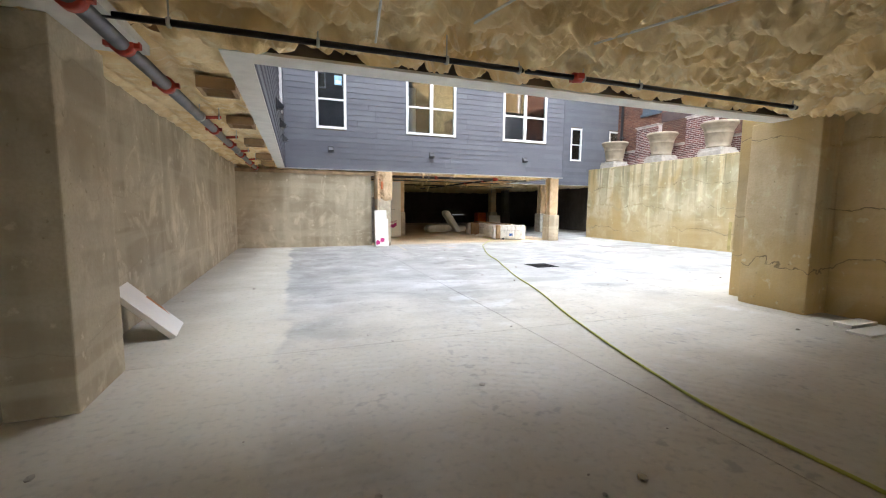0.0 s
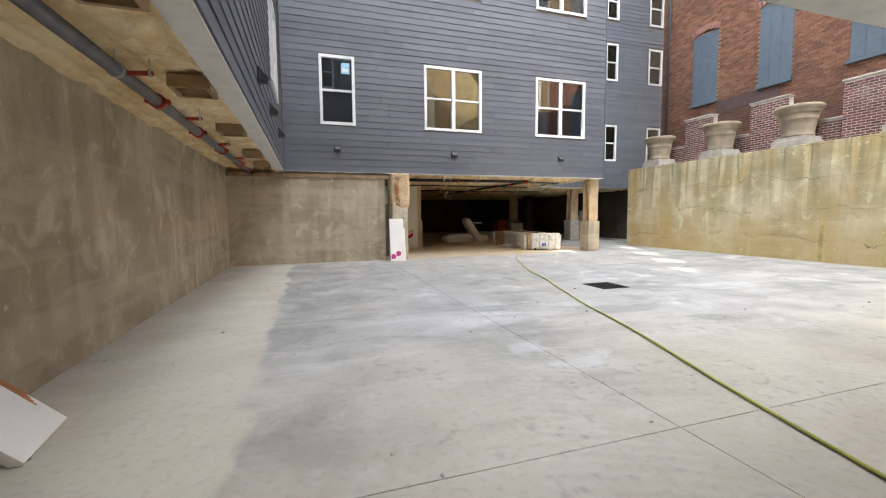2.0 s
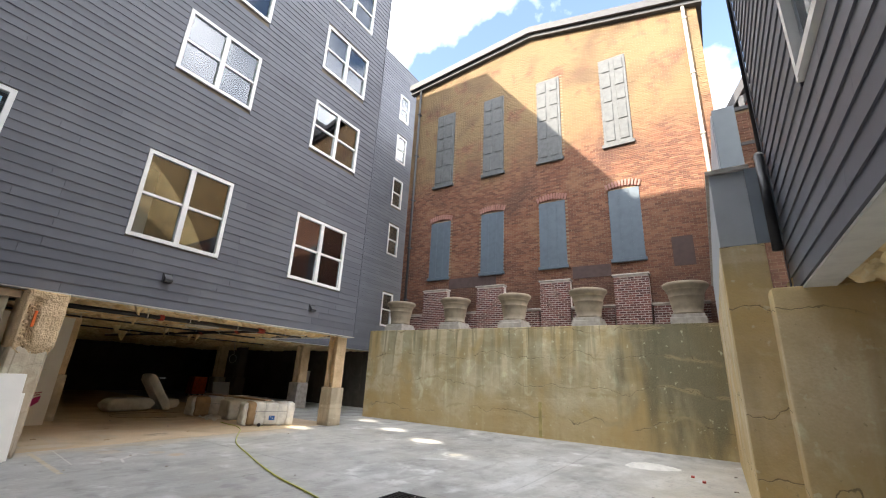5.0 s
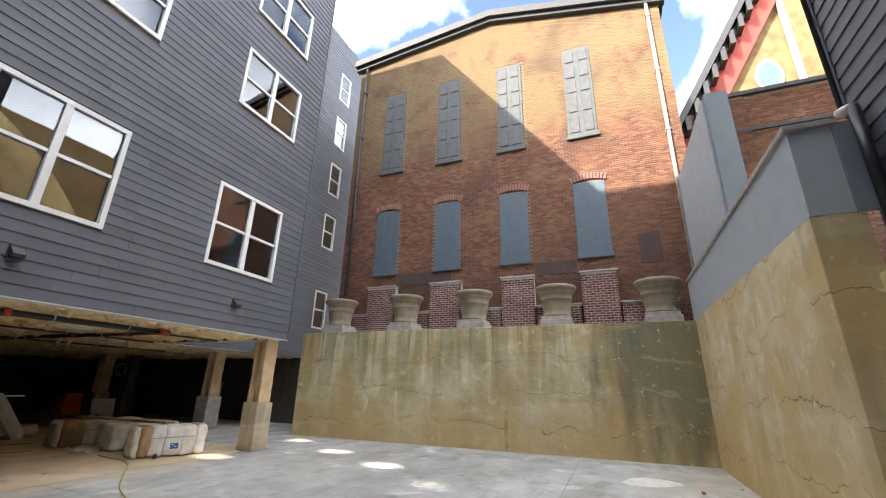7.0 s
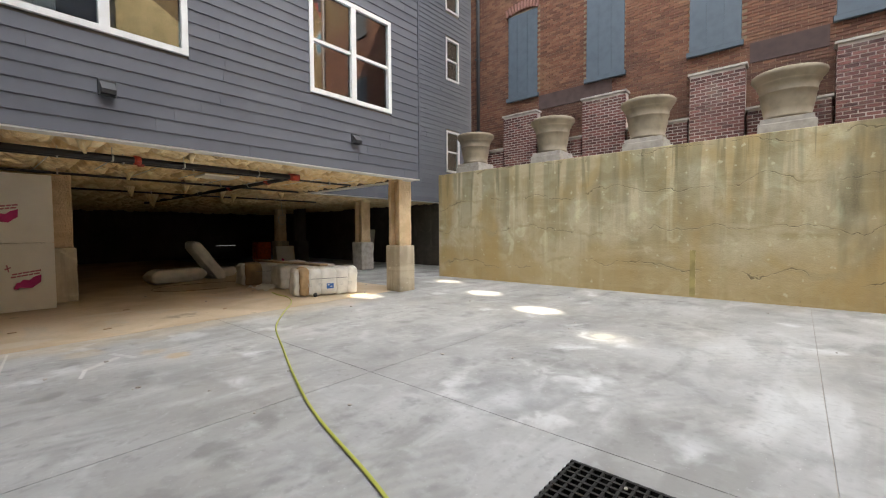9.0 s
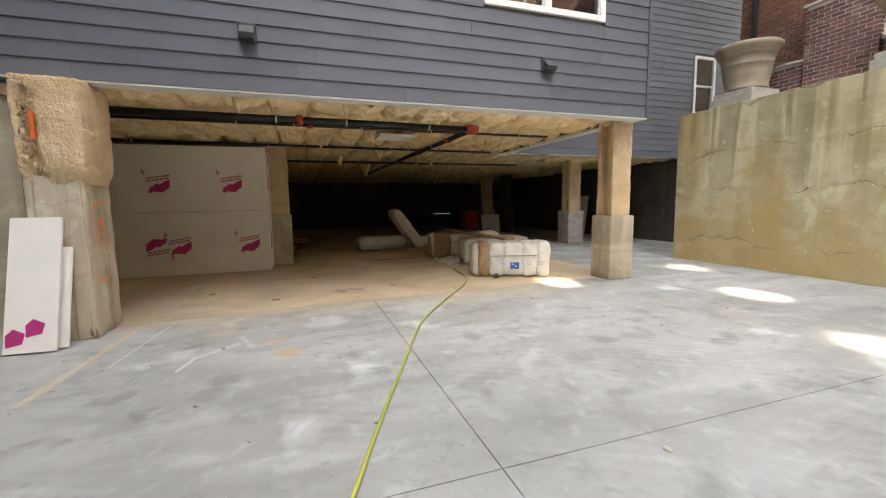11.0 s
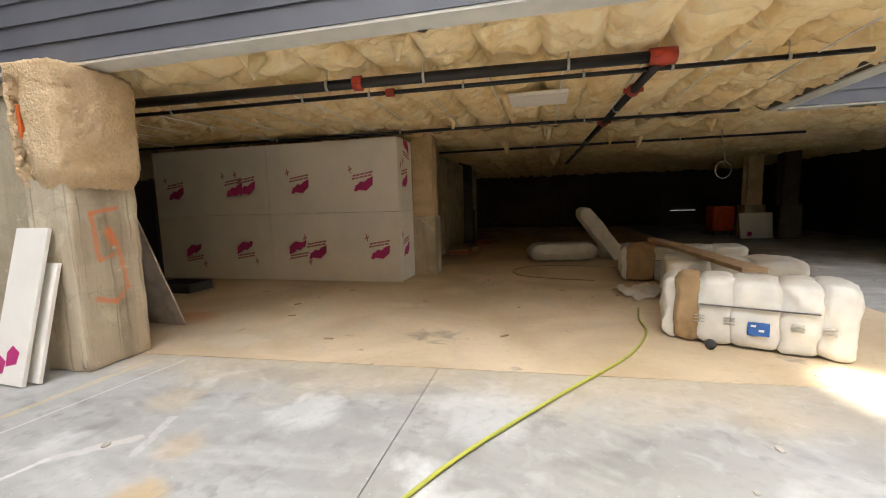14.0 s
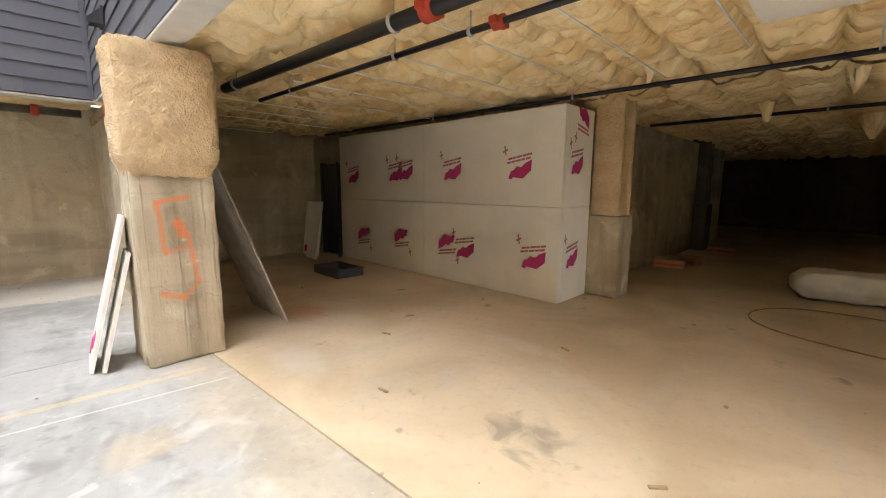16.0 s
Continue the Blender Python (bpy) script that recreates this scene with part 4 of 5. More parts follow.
def planter(at):
    p = empty("planter", at, "large round tan moulded planter on a square plinth", "planter", "planters on the retaining wall")
    m = Matrix.Translation(at)
    bm = box(bmesh.new(), -0.46, 0.46, -0.46, 0.46, 0, 0.20, 0.015)
    box(bm, -0.42, 0.42, -0.42, 0.42, 0.20, 0.30, 0.01)
    bm.transform(m)
    part("plinth", bm, M_cap, p, "pale cement plinth")
    prof = [(0.36, 0.19), (0.415, 0.22), (0.415, 0.27), (0.385, 0.29), (0.41, 0.45), (0.44, 0.65), (0.455, 0.82), (0.475, 0.84), (0.475, 0.87), (0.465, 0.89), (0.50, 1.06),
            (0.525, 1.08), (0.525, 1.11), (0.53, 1.13), (0.59, 1.22), (0.615, 1.27), (0.615, 1.34), (0.585, 1.37), (0.54, 1.365), (0.52, 1.30), (0.49, 1.15)]
    bm = lathe(bmesh.new(), prof, 36)
    bm.transform(m @ Matrix.Translation((0, 0, 0.148)) @ Matrix.Diagonal((1, 1, 0.80, 1)))
    part("pot", bm, M_pot, p, soft=True)
    bm = bmesh.new()
    bmesh.ops.create_circle(bm, cap_ends=True, segments=32, radius=0.50, matrix=m @ Matrix.Translation((0, 0, 1.10)))
    bmesh.ops.solidify(bm, geom=bm.faces[:], thickness=0.04)
    part("soil", bm, M_ground, p)
    return p


first = planter((14.72, 16.50, 3.43))
for y in (13.75, 11.22, 8.57, 5.73):
    copy_thing(first, Matrix.Translation((14.72, y, 3.43)))

# ---- grey parapet, render walls and the church beyond ----
par = structure("parapet", (7.02, 14.45, 4.62, 5.02, 3.45, 4.50), M_grey, "pale grey rendered parapet above the ochre wall", "parapet", 0.01)
block("coping", (6.98, 14.45, 4.56, 5.06, 4.50, 4.57), M_cap, par, "thin cement coping", 0.01)
# shade on the parapet's end, put in as a darker blue-grey colour
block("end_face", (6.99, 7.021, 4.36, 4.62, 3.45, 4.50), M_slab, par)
ew = structure("end_wall", (11.45, 15.58, 4.35, 4.60, 2.9, 8.15), M_grey, "tall pale grey rendered wall behind the parapet", "wall")
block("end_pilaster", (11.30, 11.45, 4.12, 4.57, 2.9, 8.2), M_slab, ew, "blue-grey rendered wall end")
bw = structure("brick_link", (12.0, 12.4, -2.5, 4.1, 2.9, 8.4), M_mortar, "lower red brick wall beside the church", "wall")
brick_sheet("bricks", (-2.5, 4.1), (3.0, 8.4), lambda y: 8.4, lambda y, z: False, 11.99, 0.012, bw, M_brick)
block("coping", (11.9, 12.5, -2.5, 4.1, 8.4, 8.5), M_tar, bw)
block("brick_ledge", (11.93, 12.02, -2.5, 4.1, 7.42, 7.50), M_tar, bw, "dark projecting ledge")
brick_sheet("bricks", (3.62, 4.1), (3.0, 8.4), lambda y: 8.4, lambda y, z: False, 11.95, 0.012, bw, M_brick)
block("corner_pier", (11.955, 12.0, 3.62, 4.1, 2.9, 8.4), M_mortar, bw)
church = empty("church", (20, -2, 0), "church gable with red rake board and tan stone", "church", "", "structure")
def rake(y):
    return 11.72 + 1.735 * (3.42 - y if y > -4 else 3.42 + 8 + y)


bm = prism(bmesh.new(), ((18.0, 3.6, -0.3), (18.0, 3.6, rake(3.6) - 0.4), (18.0, -4, rake(-4) - 0.4), (18.0, -11.6, rake(-11.6) - 0.4), (18.0, -11.6, -0.3)), (12, 0, 0))
part("wall", bm, M_stone, church, "patchy tan stone gable")
for y0 in (4.6, -12.6):
    for nm, x0, dz0, dz1, deep, mat in (("rake_board", 17.72, -1.75, -0.3, 0.26, M_redchurch), ("soffit", 17.45, -0.3, 0.1, 0.6, M_tar), ("roof", 17.1, 0.15, 0.6, 13, M_tar)):
        bm = prism(bmesh.new(), ((x0, y0, rake(y0) + dz0), (x0, -4, rake(-4) + dz0), (x0, -4, rake(-4) + dz1), (x0, y0, rake(y0) + dz1)), (deep, 0, 0))
        rk = part(nm, bm, mat, church, "red painted rake board" if nm == "rake_board" else "dark roof edge")
    for i in range(22):
        y = y0 + (-4 - y0) * (i + 0.5) / 22
        block("bracket", (17.15, 17.7, y - 0.09, y + 0.09, rake(y) - 0.5, rake(y) + 0.12), M_tar, rk)
bm = bmesh.new()
bmesh.ops.create_cone(bm, cap_ends=True, segments=28, radius1=0.44, radius2=0.44, depth=0.16, matrix=Matrix.Translation((17.96, 0.6, 13.0)) @ Matrix.Rotation(math.pi / 2, 4, "Y") @ Matrix.Diagonal((1.7, 1, 1, 1)))
ring = part("oval_window", bm, M_cap, church, "oval window in a pale surround")
bm = bmesh.new()
bmesh.ops.create_cone(bm, cap_ends=True, segments=28, radius1=0.32, radius2=0.32, depth=0.06, matrix=Matrix.Translation((17.87, 0.6, 13.0)) @ Matrix.Rotation(math.pi / 2, 4, "Y") @ Matrix.Diagonal((1.7, 1, 1, 1)))
part("pane", bm, plain("old_blue_glass", (0.10, 0.25, 0.32), 0.1), ring)
part("downpipe", tube(bmesh.new(), (17.85, -0.32, 5.0), (17.85, -0.32, 18.0), 0.11), M_white, church, "white downpipe", True)

# gutter, downpipe at the corner of the near house
dp = empty("downspout", (6.9, 4.42, 2.9), "black downspout at the corner of the near house", "downspout")
part("pipe", tube(bmesh.new(), (7.22, 4.375, 4.72), (7.22, 4.375, 13.3), 0.03), M_black, dp, soft=True)
part("elbow", tube(bmesh.new(), (7.19, 4.42, 4.72), (6.88, 4.45, 4.60), 0.055), M_clip, dp, soft=True)
part("outlet", tube(bmesh.new(), (6.88, 4.45, 4.60), (6.88, 4.45, 3.3), 0.055), M_black, dp, soft=True)

# ---- posts and piers under the far house ----
post = empty("foam_covered_post", (3.05, 15.55, 0), "concrete post with a bulging sprayed foam head", "post")
bm = box(bmesh.new(), 2.76, 3.27, 15.26, 15.90, 0, 1.78, 0.03)
pb = part("shaft", bm, M_post, post, "board-marked concrete shaft with orange paint marks")
rough_up(pb, 0.014, 7, 14)


def foam_head():
    """A swollen foam collar, drawn in below, with a ragged pit in its face."""
    bm = box(bmesh.new(), 2.745, 3.335, 15.20, 15.965, 1.68, 2.75)
    bmesh.ops.subdivide_edges(bm, edges=bm.edges, cuts=31, use_grid_fill=True)
    bm.normal_update()
    mid = Vector((3.04, 15.58, 0))
    moved = []
    for v in bm.verts:
        k = v.co.copy()
        t = min(1.0, max(0.0, (k.z - 1.68) / 0.17))
        t = t * t * (3 - 2 * t)
        swell = 0.84 + 0.16 * t + 0.012 * math.sin((k.z - 1.8) * 3.2)
        # rounded upright corners
        qx, qy = (k.x - mid.x) / 0.295, (k.y - mid.y) / 0.383
        round_off = 1 - 0.075 * max(0.0, min(abs(qx), abs(qy)) - 0.72) / 0.28
        q = mid + (k - mid) * swell * round_off
        q.z = k.z
        d = 0.014 * noise.noise(k * 7) + 0.013 * noise.noise(k * 19) + 0.010 * noise.noise(k * 43)
        q += v.normal * d
        if v.normal.y < -0.5:
            pit = (1 - min(1.0, abs(k.x - 2.88 + 0.05 * noise.noise(k * 5)) / 0.10)) * (1 - min(1.0, abs(k.z - 2.18) / 0.46) ** 4)
            q.y += 0.10 * pit ** 0.6 + 0.05 * pit * noise.noise(k * 16)
        moved.append(q)
    for v, q in zip(bm.verts, moved):
        v.co = q
    return bm


hd = part("head", foam_head(), M_spray, post, "tan sprayed foam head", True)
rng = random.Random(9)
for i in range(90):
    z = 1.80 + rng.random() * 0.72
    s = 0.010 + 0.018 * rng.random()
    bm = bmesh.new()
    bmesh.ops.create_icosphere(bm, subdivisions=1, radius=s, matrix=Matrix.Translation((2.90 + rng.uniform(-0.09, 0.09) * (1.3 - 0.6 * (z - 1.8)), 15.235 + rng.uniform(-0.015, 0.03), z)) @ Matrix.Diagonal((1, 0.7, rng.uniform(0.6, 1.9), 1)))
    part("foam_crumb", bm, M_card if i % 3 == 0 else M_spray, hd, soft=True)
block("orange_tag", (2.905, 2.945, 15.20, 15.235, 2.12, 2.40), M_orange, hd, "orange plastic strip in the foam", 0.004)


def pier(at, h, w, colw, top, label, wrap=M_spray, base=M_pier, pipe=False):
    x, y = at
    t = empty("support_pier", (x, y, 0), label, "pier", "piers under the far house")
    b = part("base", box(bmesh.new(), x - w / 2, x + w / 2, y - w / 2, y + w / 2, 0, h, 0.02), base, t, "cast concrete base")
    rough_up(b, 0.008, 6, 6)
    q = colw / 2
    bm = bmesh.new()
    box(bm, x - q, x + q, y - q, y - q + 0.09, h, top, 0.02)
    box(bm, x - q, x + q, y + q - 0.09, y + q, h, top, 0.02)
    box(bm, x - 0.07, x + 0.07, y - q + 0.08, y + q - 0.08, h, top)
    c = part("column", bm, wrap, t, "steel column coated in sprayed foam")
    rough_up(c, 0.020, 9, 9)
    if pipe:
        part("conduit", tube(bmesh.new(), (x + q + 0.03, y - 0.05, h), (x + q + 0.03, y - 0.05, top), 0.025), M_white, t, soft=True)
    return t


pier((10.90, 16.10), 1.16, 0.52, 0.42, 2.84, "concrete base carrying a foam coated steel column")
pier((14.25, 21.95), 1.12, 0.62, 0.46, 2.86, "concrete base carrying a foam coated column and conduit", M_spray, M_cap, True)
pier((4.93, 20.78), 1.20, 0.50, 0.42, 2.86, "pale concrete base with a boxed column beside the foam boards")
pier((14.43, 29.2), 1.1, 0.62, 0.46, 2.86, "foam coated column deep under the house")
# these two piers are coloured dark to sit in the shade
pier((15.0, 28.2), 1.1, 0.62, 0.46, 2.86, "concrete base and column deep under the house, coloured dark for shade", M_deep, M_deep)
pier((4.6, 27.2), 1.2, 0.55, 0.42, 2.86, "concrete base and column beside the inner wall, coloured dark for shade", M_deep, M_deep)

# ---- foam-boarded enclosure ----
FX0, FX1, FY0, FY1 = -0.75, 4.74, 19.68, 20.50
foam = empty("foam_board_enclosure", (2, 20.1, 0), "white rigid foam boards lining an enclosure, printed in magenta", "enclosure")
for z0, z1 in ((0.01, 1.33), (1.336, 2.68)):
    xs = [FX0, 2.02, FX1]
    for a, b in zip(xs, xs[1:]):
        block("foam_board", (a, b - 0.003, FY0, FY0 + 0.06, z0, z1), M_foam, foam, "", 0.004)
    block("foam_board", (FX1 - 0.06, FX1, FY0 + 0.061, FY1, z0, z1), M_foam, foam, "", 0.004)
block("foam_board", (FX0, FX0 + 0.06, FY0 + 0.061, 26, 0.01, 2.68), M_foam, foam)


def logo(x, z, flip, plane_x=None, y=None):
    """Magenta house-like mark with two broken lines of print above and a small cross."""
    s = -1 if flip else 1
    body = ((-0.19, -0.13), (-0.13, -0.14), (-0.11, -0.11), (0.06, -0.13), (0.19, -0.02), (0.20, 0.13), (0.09, 0.085), (0.03, 0.03), (-0.05, 0.045), (-0.10, -0.005), (-0.15, -0.02))

    def put(nm, shapes, mat):
        bm = bmesh.new()
        for pp in shapes:
            if plane_x is None:
                prism(bm, [(x + s * a, FY0 - 0.003, z + s * b) for a, b in pp], (0, 0.004, 0))
            else:
                prism(bm, [(plane_x - 0.001, y + a * 0.8, z + s * b) for a, b in pp], (0.004, 0, 0))
        part(nm, bm, mat, foam)

    put("print_mark", [body], M_pink)
    bits = []
    for r in (0, 1):
        a = -0.22 + 0.02 * r
        for w in (0.07, 0.05, 0.09, 0.06, 0.08):
            q = 0.115 + 0.052 * r + 0.16 * a
            bits.append(((a, q), (a + w, q + 0.16 * w), (a + w, q + 0.16 * w + 0.03), (a, q + 0.03)))
            a += w + 0.012
    put("print_bar", bits, M_print)
    put("print_tick", [((-0.29, 0.24), (-0.21, 0.28), (-0.22, 0.30), (-0.30, 0.265)), ((-0.28, 0.34), (-0.25, 0.20), (-0.235, 0.205), (-0.26, 0.345))], M_print)


for x, z, f in ((-0.22, 1.82, 0), (1.22, 1.85, 0), (1.52, 1.87, 0), (2.72, 1.86, 0), (4.05, 1.86, 0), (0.11, 0.60, 1), (1.38, 0.66, 1), (2.60, 0.66, 1), (3.02, 0.58, 0), (4.33, 0.58, 0)):
    logo(x, z, f)
logo(0, 1.92, 0, FX1, 20.05)
logo(0, 0.62, 0, FX1, 20.03)
logo(0, 2.55, 1, FX1, 20.18)

structure("wall_inner", (4.30, 4.55, 21.2, 30, 0, 2.75), M_wall, "pale inner wall beyond the foam boards", "wall")
structure("wall_inner_door", (-2.0, FX0 - 0.86, 19.72, 19.85, 0, 2.75), M_wall, "concrete wall beside a dark doorway", "wall")
block("lintel", (FX0 - 0.86, FX0, 19.72, 19.85, 2.15, 2.75), M_wall, bpy.data.objects["wall_inner_door"])
dr = tagged(empty("door_1", (FX0 - 0.4, 19.8, 0)), "dark grey steel door in a black frame", "door", "", "structure")
block("door_frame", (FX0 - 0.86, FX0 - 0.80, 19.66, 19.80, 0, 2.15), M_vent, dr)
block("door_frame", (FX0 - 0.06, FX0, 19.60, 19.66, 0, 2.15), M_vent, dr)
block("door_leaf", (FX0 - 0.80, FX0 - 0.06, 19.74, 19.79, 0.01, 2.12), M_vent, dr)
dr = tagged(empty("door_2", (4.6, 21.6, 0)), "dark steel door frame beside the pier", "door", "", "structure")
block("door_frame", (4.552, 4.62, 21.25, 21.33, 0, 2.2), M_vent, dr)
block("door_frame", (4.552, 4.62, 22.15, 22.23, 0, 2.2), M_vent, dr)

# ---- pipes ----
def pipe(name, a, b, r, material, label, rings=(), clips=()):
    a, b = Vector(a), Vector(b)
    d = (b - a).normalized()
    t = empty(name, a, label, "pipe")
    part("pipe_run", tube(bmesh.new(), a, b, r), material, t, soft=True)
    for s in rings:
        c = a.lerp(b, s)
        part("coupling", tube(bmesh.new(), c - d * 0.045, c + d * 0.045, r + 0.022), M_red, t, "red grooved coupling", True)
        side = d.cross(Vector((0, 0, 1))).normalized() * (r + 0.03)
        for e in (side, -side):
            part("lug", box(bmesh.new(), c.x + e.x - 0.03, c.x + e.x + 0.03, c.y + e.y - 0.03, c.y + e.y + 0.03, c.z - 0.025, c.z + 0.025, 0.006), M_red, t)
    for s in clips:
        c = a.lerp(b, s)
        h = part("hanger", tube(bmesh.new(), c - d * 0.012, c + d * 0.012, r + 0.012), M_clip, t, "galvanised hanger", True)
        part("rod", tube(bmesh.new(), c + Vector((0, 0, r)), (c.x, c.y, 2.96), 0.006, 8), M_clip, h)
    return t


pipe("sprinkler_main", (-1.31, -2, 2.71), (-1.31, 15.4, 2.71), 0.060, M_steel, "grey steel sprinkler main with red couplings", (0.30, 0.345, 0.41, 0.56, 0.66, 0.76, 0.88, 0.97), (0.25, 0.5, 0.72))
pipe("sprinkler_branch", (-1.30, 3.50, 2.735), (5.72, 3.48, 2.735), 0.024, M_black, "thin dark sprinkler branch pipe", (0.54,), (0.06, 0.2, 0.35, 0.45, 0.55, 0.65, 0.99))
pipe("drain_pipe", (2.4, 16.34, 2.67), (8.37, 16.76, 2.72), 0.052, M_black, "black pipe slung under the insulation", (0.515, 0.985), (0.05, 0.46, 0.63, 0.86))
pipe("cross_main", (8.37, 16.76, 2.72), (8.1, 27.5, 2.72), 0.048, M_black, "black cross main with a red elbow", (0.004, 0.11, 0.3), (0.2, 0.5))
pipe("thin_pipe", (1.9, 16.92, 2.70), (10.2, 17.22, 2.73), 0.024, M_black, "thin black sprinkler branch pipe", (0.45,), (0.1, 0.32, 0.42, 0.55, 0.7, 0.8, 0.92))
pipe("thin_pipe", (-1.0, 19.5, 2.74), (10.2, 19.85, 2.74), 0.026, M_black, "thin black sprinkler branch pipe", (), (0.3, 0.52, 0.8))
pipe("thin_pipe", (4.8, 22.6, 2.70), (12.5, 22.6, 2.70), 0.026, M_black, "thin black sprinkler branch pipe", (), (0.3, 0.7))
part("elbow", tube(bmesh.new(), (8.27, 16.75, 2.72), (8.46, 16.77, 2.72), 0.075), M_red, bpy.data.objects["cross_main"], "red cast elbow", True)
for y in (6.8, 8.6, 10.6, 12.4):
    pipe("sprinkler_stub", (-1.31, y, 2.71), (-1.06, y, 2.73), 0.022, M_red, "short red sprinkler stub", (), (0.9,))

# white wire stays under the batts
rng = random.Random(4)
for x0, y0, x1, y1 in ((-0.25, 1.3, -0.15, 2.5), (0.35, 2.0, 0.55, 3.5), (1.4, 1.9, 1.15, 2.9), (2.6, 1.9, 2.2, 2.9)):
    part("strap", tube(bmesh.new(), (x0, y0, 2.80), (x1, y1, 2.80), 0.010, 6), M_white, trim)
for i in range(17):
    x = -1.5 + i * 0.75
    y = 16.2 + rng.random() * 0.8
    part("strap", tube(bmesh.new(), (x, y, 2.742), (x + rng.uniform(-0.05, 0.05), y + 1.6 + rng.random() * 1.4, 2.742), 0.008, 6), M_white, trim)

rng = random.Random(14)
for x, y, s in ((4.73, 15.95, 1.0), (6.1, 16.0, 0.7), (5.9, 19.2, 0.8), (7.4, 20.6, 1.3), (6.5, 22.0, 1.6), (7.6, 24.5, 2.2), (8.6, 21.4, 1.6), (9.3, 22.3, 1.4), (10.2, 20.9, 1.2)):
    bm = bmesh.new()
    bmesh.ops.create_cone(bm, cap_ends=True, segments=9, radius1=0.02, radius2=0.09 * s, depth=0.22 * s)
    bmesh.ops.subdivide_edges(bm, edges=bm.edges, cuts=2)
    for v in bm.verts:
        v.co += Vector((1, 1, 0.5)) * 0.05 * s * noise.noise(v.co * 9 + Vector((x, y, 0)))
    bm.transform(Matrix.Translation((x, y, 2.80 - 0.07 * s)) @ Matrix.Rotation(rng.uniform(-0.4, 0.4), 4, "X") @ Matrix.Diagonal((1, 0.5 if s < 1.1 else 1.0, 1, 1)))
    tagged(part("hanging_tuft", bm, M_wool, soft=True), "torn tuft of yellow insulation hanging from the ceiling", "insulation", "hanging insulation tufts")
block("bare_panel", (6.9, 7.6, 17.75, 18.35, 2.72, 2.76), M_foam, trim, "bare white board between batts")

# ducts in the side strip soffit
for y in (5.25, 7.25, 9.45, 12.0, 13.8):
    g = empty("soffit_vent", (-0.80, y, 2.75), "dark duct opening cut in the insulation", "vent", "duct openings over the side strip")
    for d in ((-1.03, -0.99, y - 0.20, y + 0.20), (-0.70, -0.66, y - 0.20, y + 0.20), (-0.99, -0.70, y - 0.20, y - 0.16), (-0.99, -0.70, y + 0.16, y + 0.20)):
        block("collar", (*d, 2.70, 2.82), M_card, g, "torn brown edge")
    # dark plate in place of the shade up inside the duct
    block("shade_plate", (-0.99, -0.70, y - 0.16, y + 0.16, 2.80, 2.81), M_dark, g)
    for q in (-0.05, 0.07):
        block("slat", (-0.99, -0.70, y + q - 0.008, y + q + 0.008, 2.715, 2.727), M_card, g)

# ---- loose things ----
def leaning(name, foot, width, height, thick, lean, turn, label, mat=M_foam, marks=0, category="board"):
    """A board standing on its edge and leaning back by lean degrees."""
    t = empty(name, foot, label, category)
    m = Matrix.Translation(foot) @ Matrix.Rotation(radians(turn), 4, "Z") @ Matrix.Rotation(radians(-lean), 4, "X")
    bm = box(bmesh.new(), -width / 2, width / 2, 0, thick, 0, height, 0.003)
    bm.transform(m)
    b = part("sheet", bm, mat, t)
    for i in range(marks):
        x, z = -width * 0.28 + 0.16 * i, 0.14 + 0.09 * (i % 2)
        bm = prism(bmesh.new(), [(x + a, -0.003, z + c) for a, c in ((-0.07, -0.08), (0.06, -0.05), (0.08, 0.05), (-0.02, 0.10), (-0.08, 0.04))], (0, 0.004, 0))
        bm.transform(m)
        part("print_mark", bm, M_pink, b)
    return t


leaning("foam_offcut", (2.84, 14.90, 0.02), 0.44, 1.36, 0.03, 14, -4, "white foam board leaning on the post, magenta print", M_foam, 2)
leaning("foam_offcut", (2.92, 14.98, 0.02), 0.40, 1.04, 0.03, 14, -4, "second white foam strip leaning on the post")
leaning("plywood_sheet", (2.36, 16.70, 0.02), 1.05, 1.93, 0.02, 20, 180, "grey sheet leaning inside against the post", M_cap)
leaning("foam_offcut", (-1.4, 19.2, 0.02), 0.6, 1.25, 0.04, 8, 5, "white foam offcut leaning on the inner wall", M_foam, 1)
leaning("foam_offcut", (-1.0, 19.0, 0.02), 0.5, 0.95, 0.04, 10, -4, "short white foam offcut leaning on the inner wall", M_foam)

# white box-like foam panel tipped against the left wall
wp = empty("leaning_foam_sheet", (-1.6, 5.6, 0), "white foam panel with red print leaning on the wall", "board")
m = Matrix.Translation((-1.42, 5.58, 0.015)) @ Matrix.Rotation(radians(6), 4, "Z") @ Matrix.Rotation(radians(-44), 4, "Y")
bm = box(bmesh.new(), -0.06, 0.0, -0.30, 0.30, 0.0, 0.78, 0.004)
bm.transform(m)
sh = part("sheet", bm, M_foam, wp)
for i in range(4):
    bm = box(bmesh.new(), 0.001, 0.004, 0.235 + 0.016 * i, 0.245 + 0.016 * i, 0.20 + 0.03 * i, 0.52)
    bm.transform(m)
    part("print_bar", bm, M_spraypaint, sh)
t = tagged(part("foam_strip", box(bmesh.new(), 6.2, 6.95, 2.75, 3.0, 0.0, 0.03, 0.004), M_foam), "white foam strip lying on the slab", "board")
t = tagged(part("foam_strip", box(bmesh.new(), 6.45, 7.0, 3.05, 3.25, 0.0, 0.05, 0.004), M_foam), "white foam strip lying on the slab", "board")


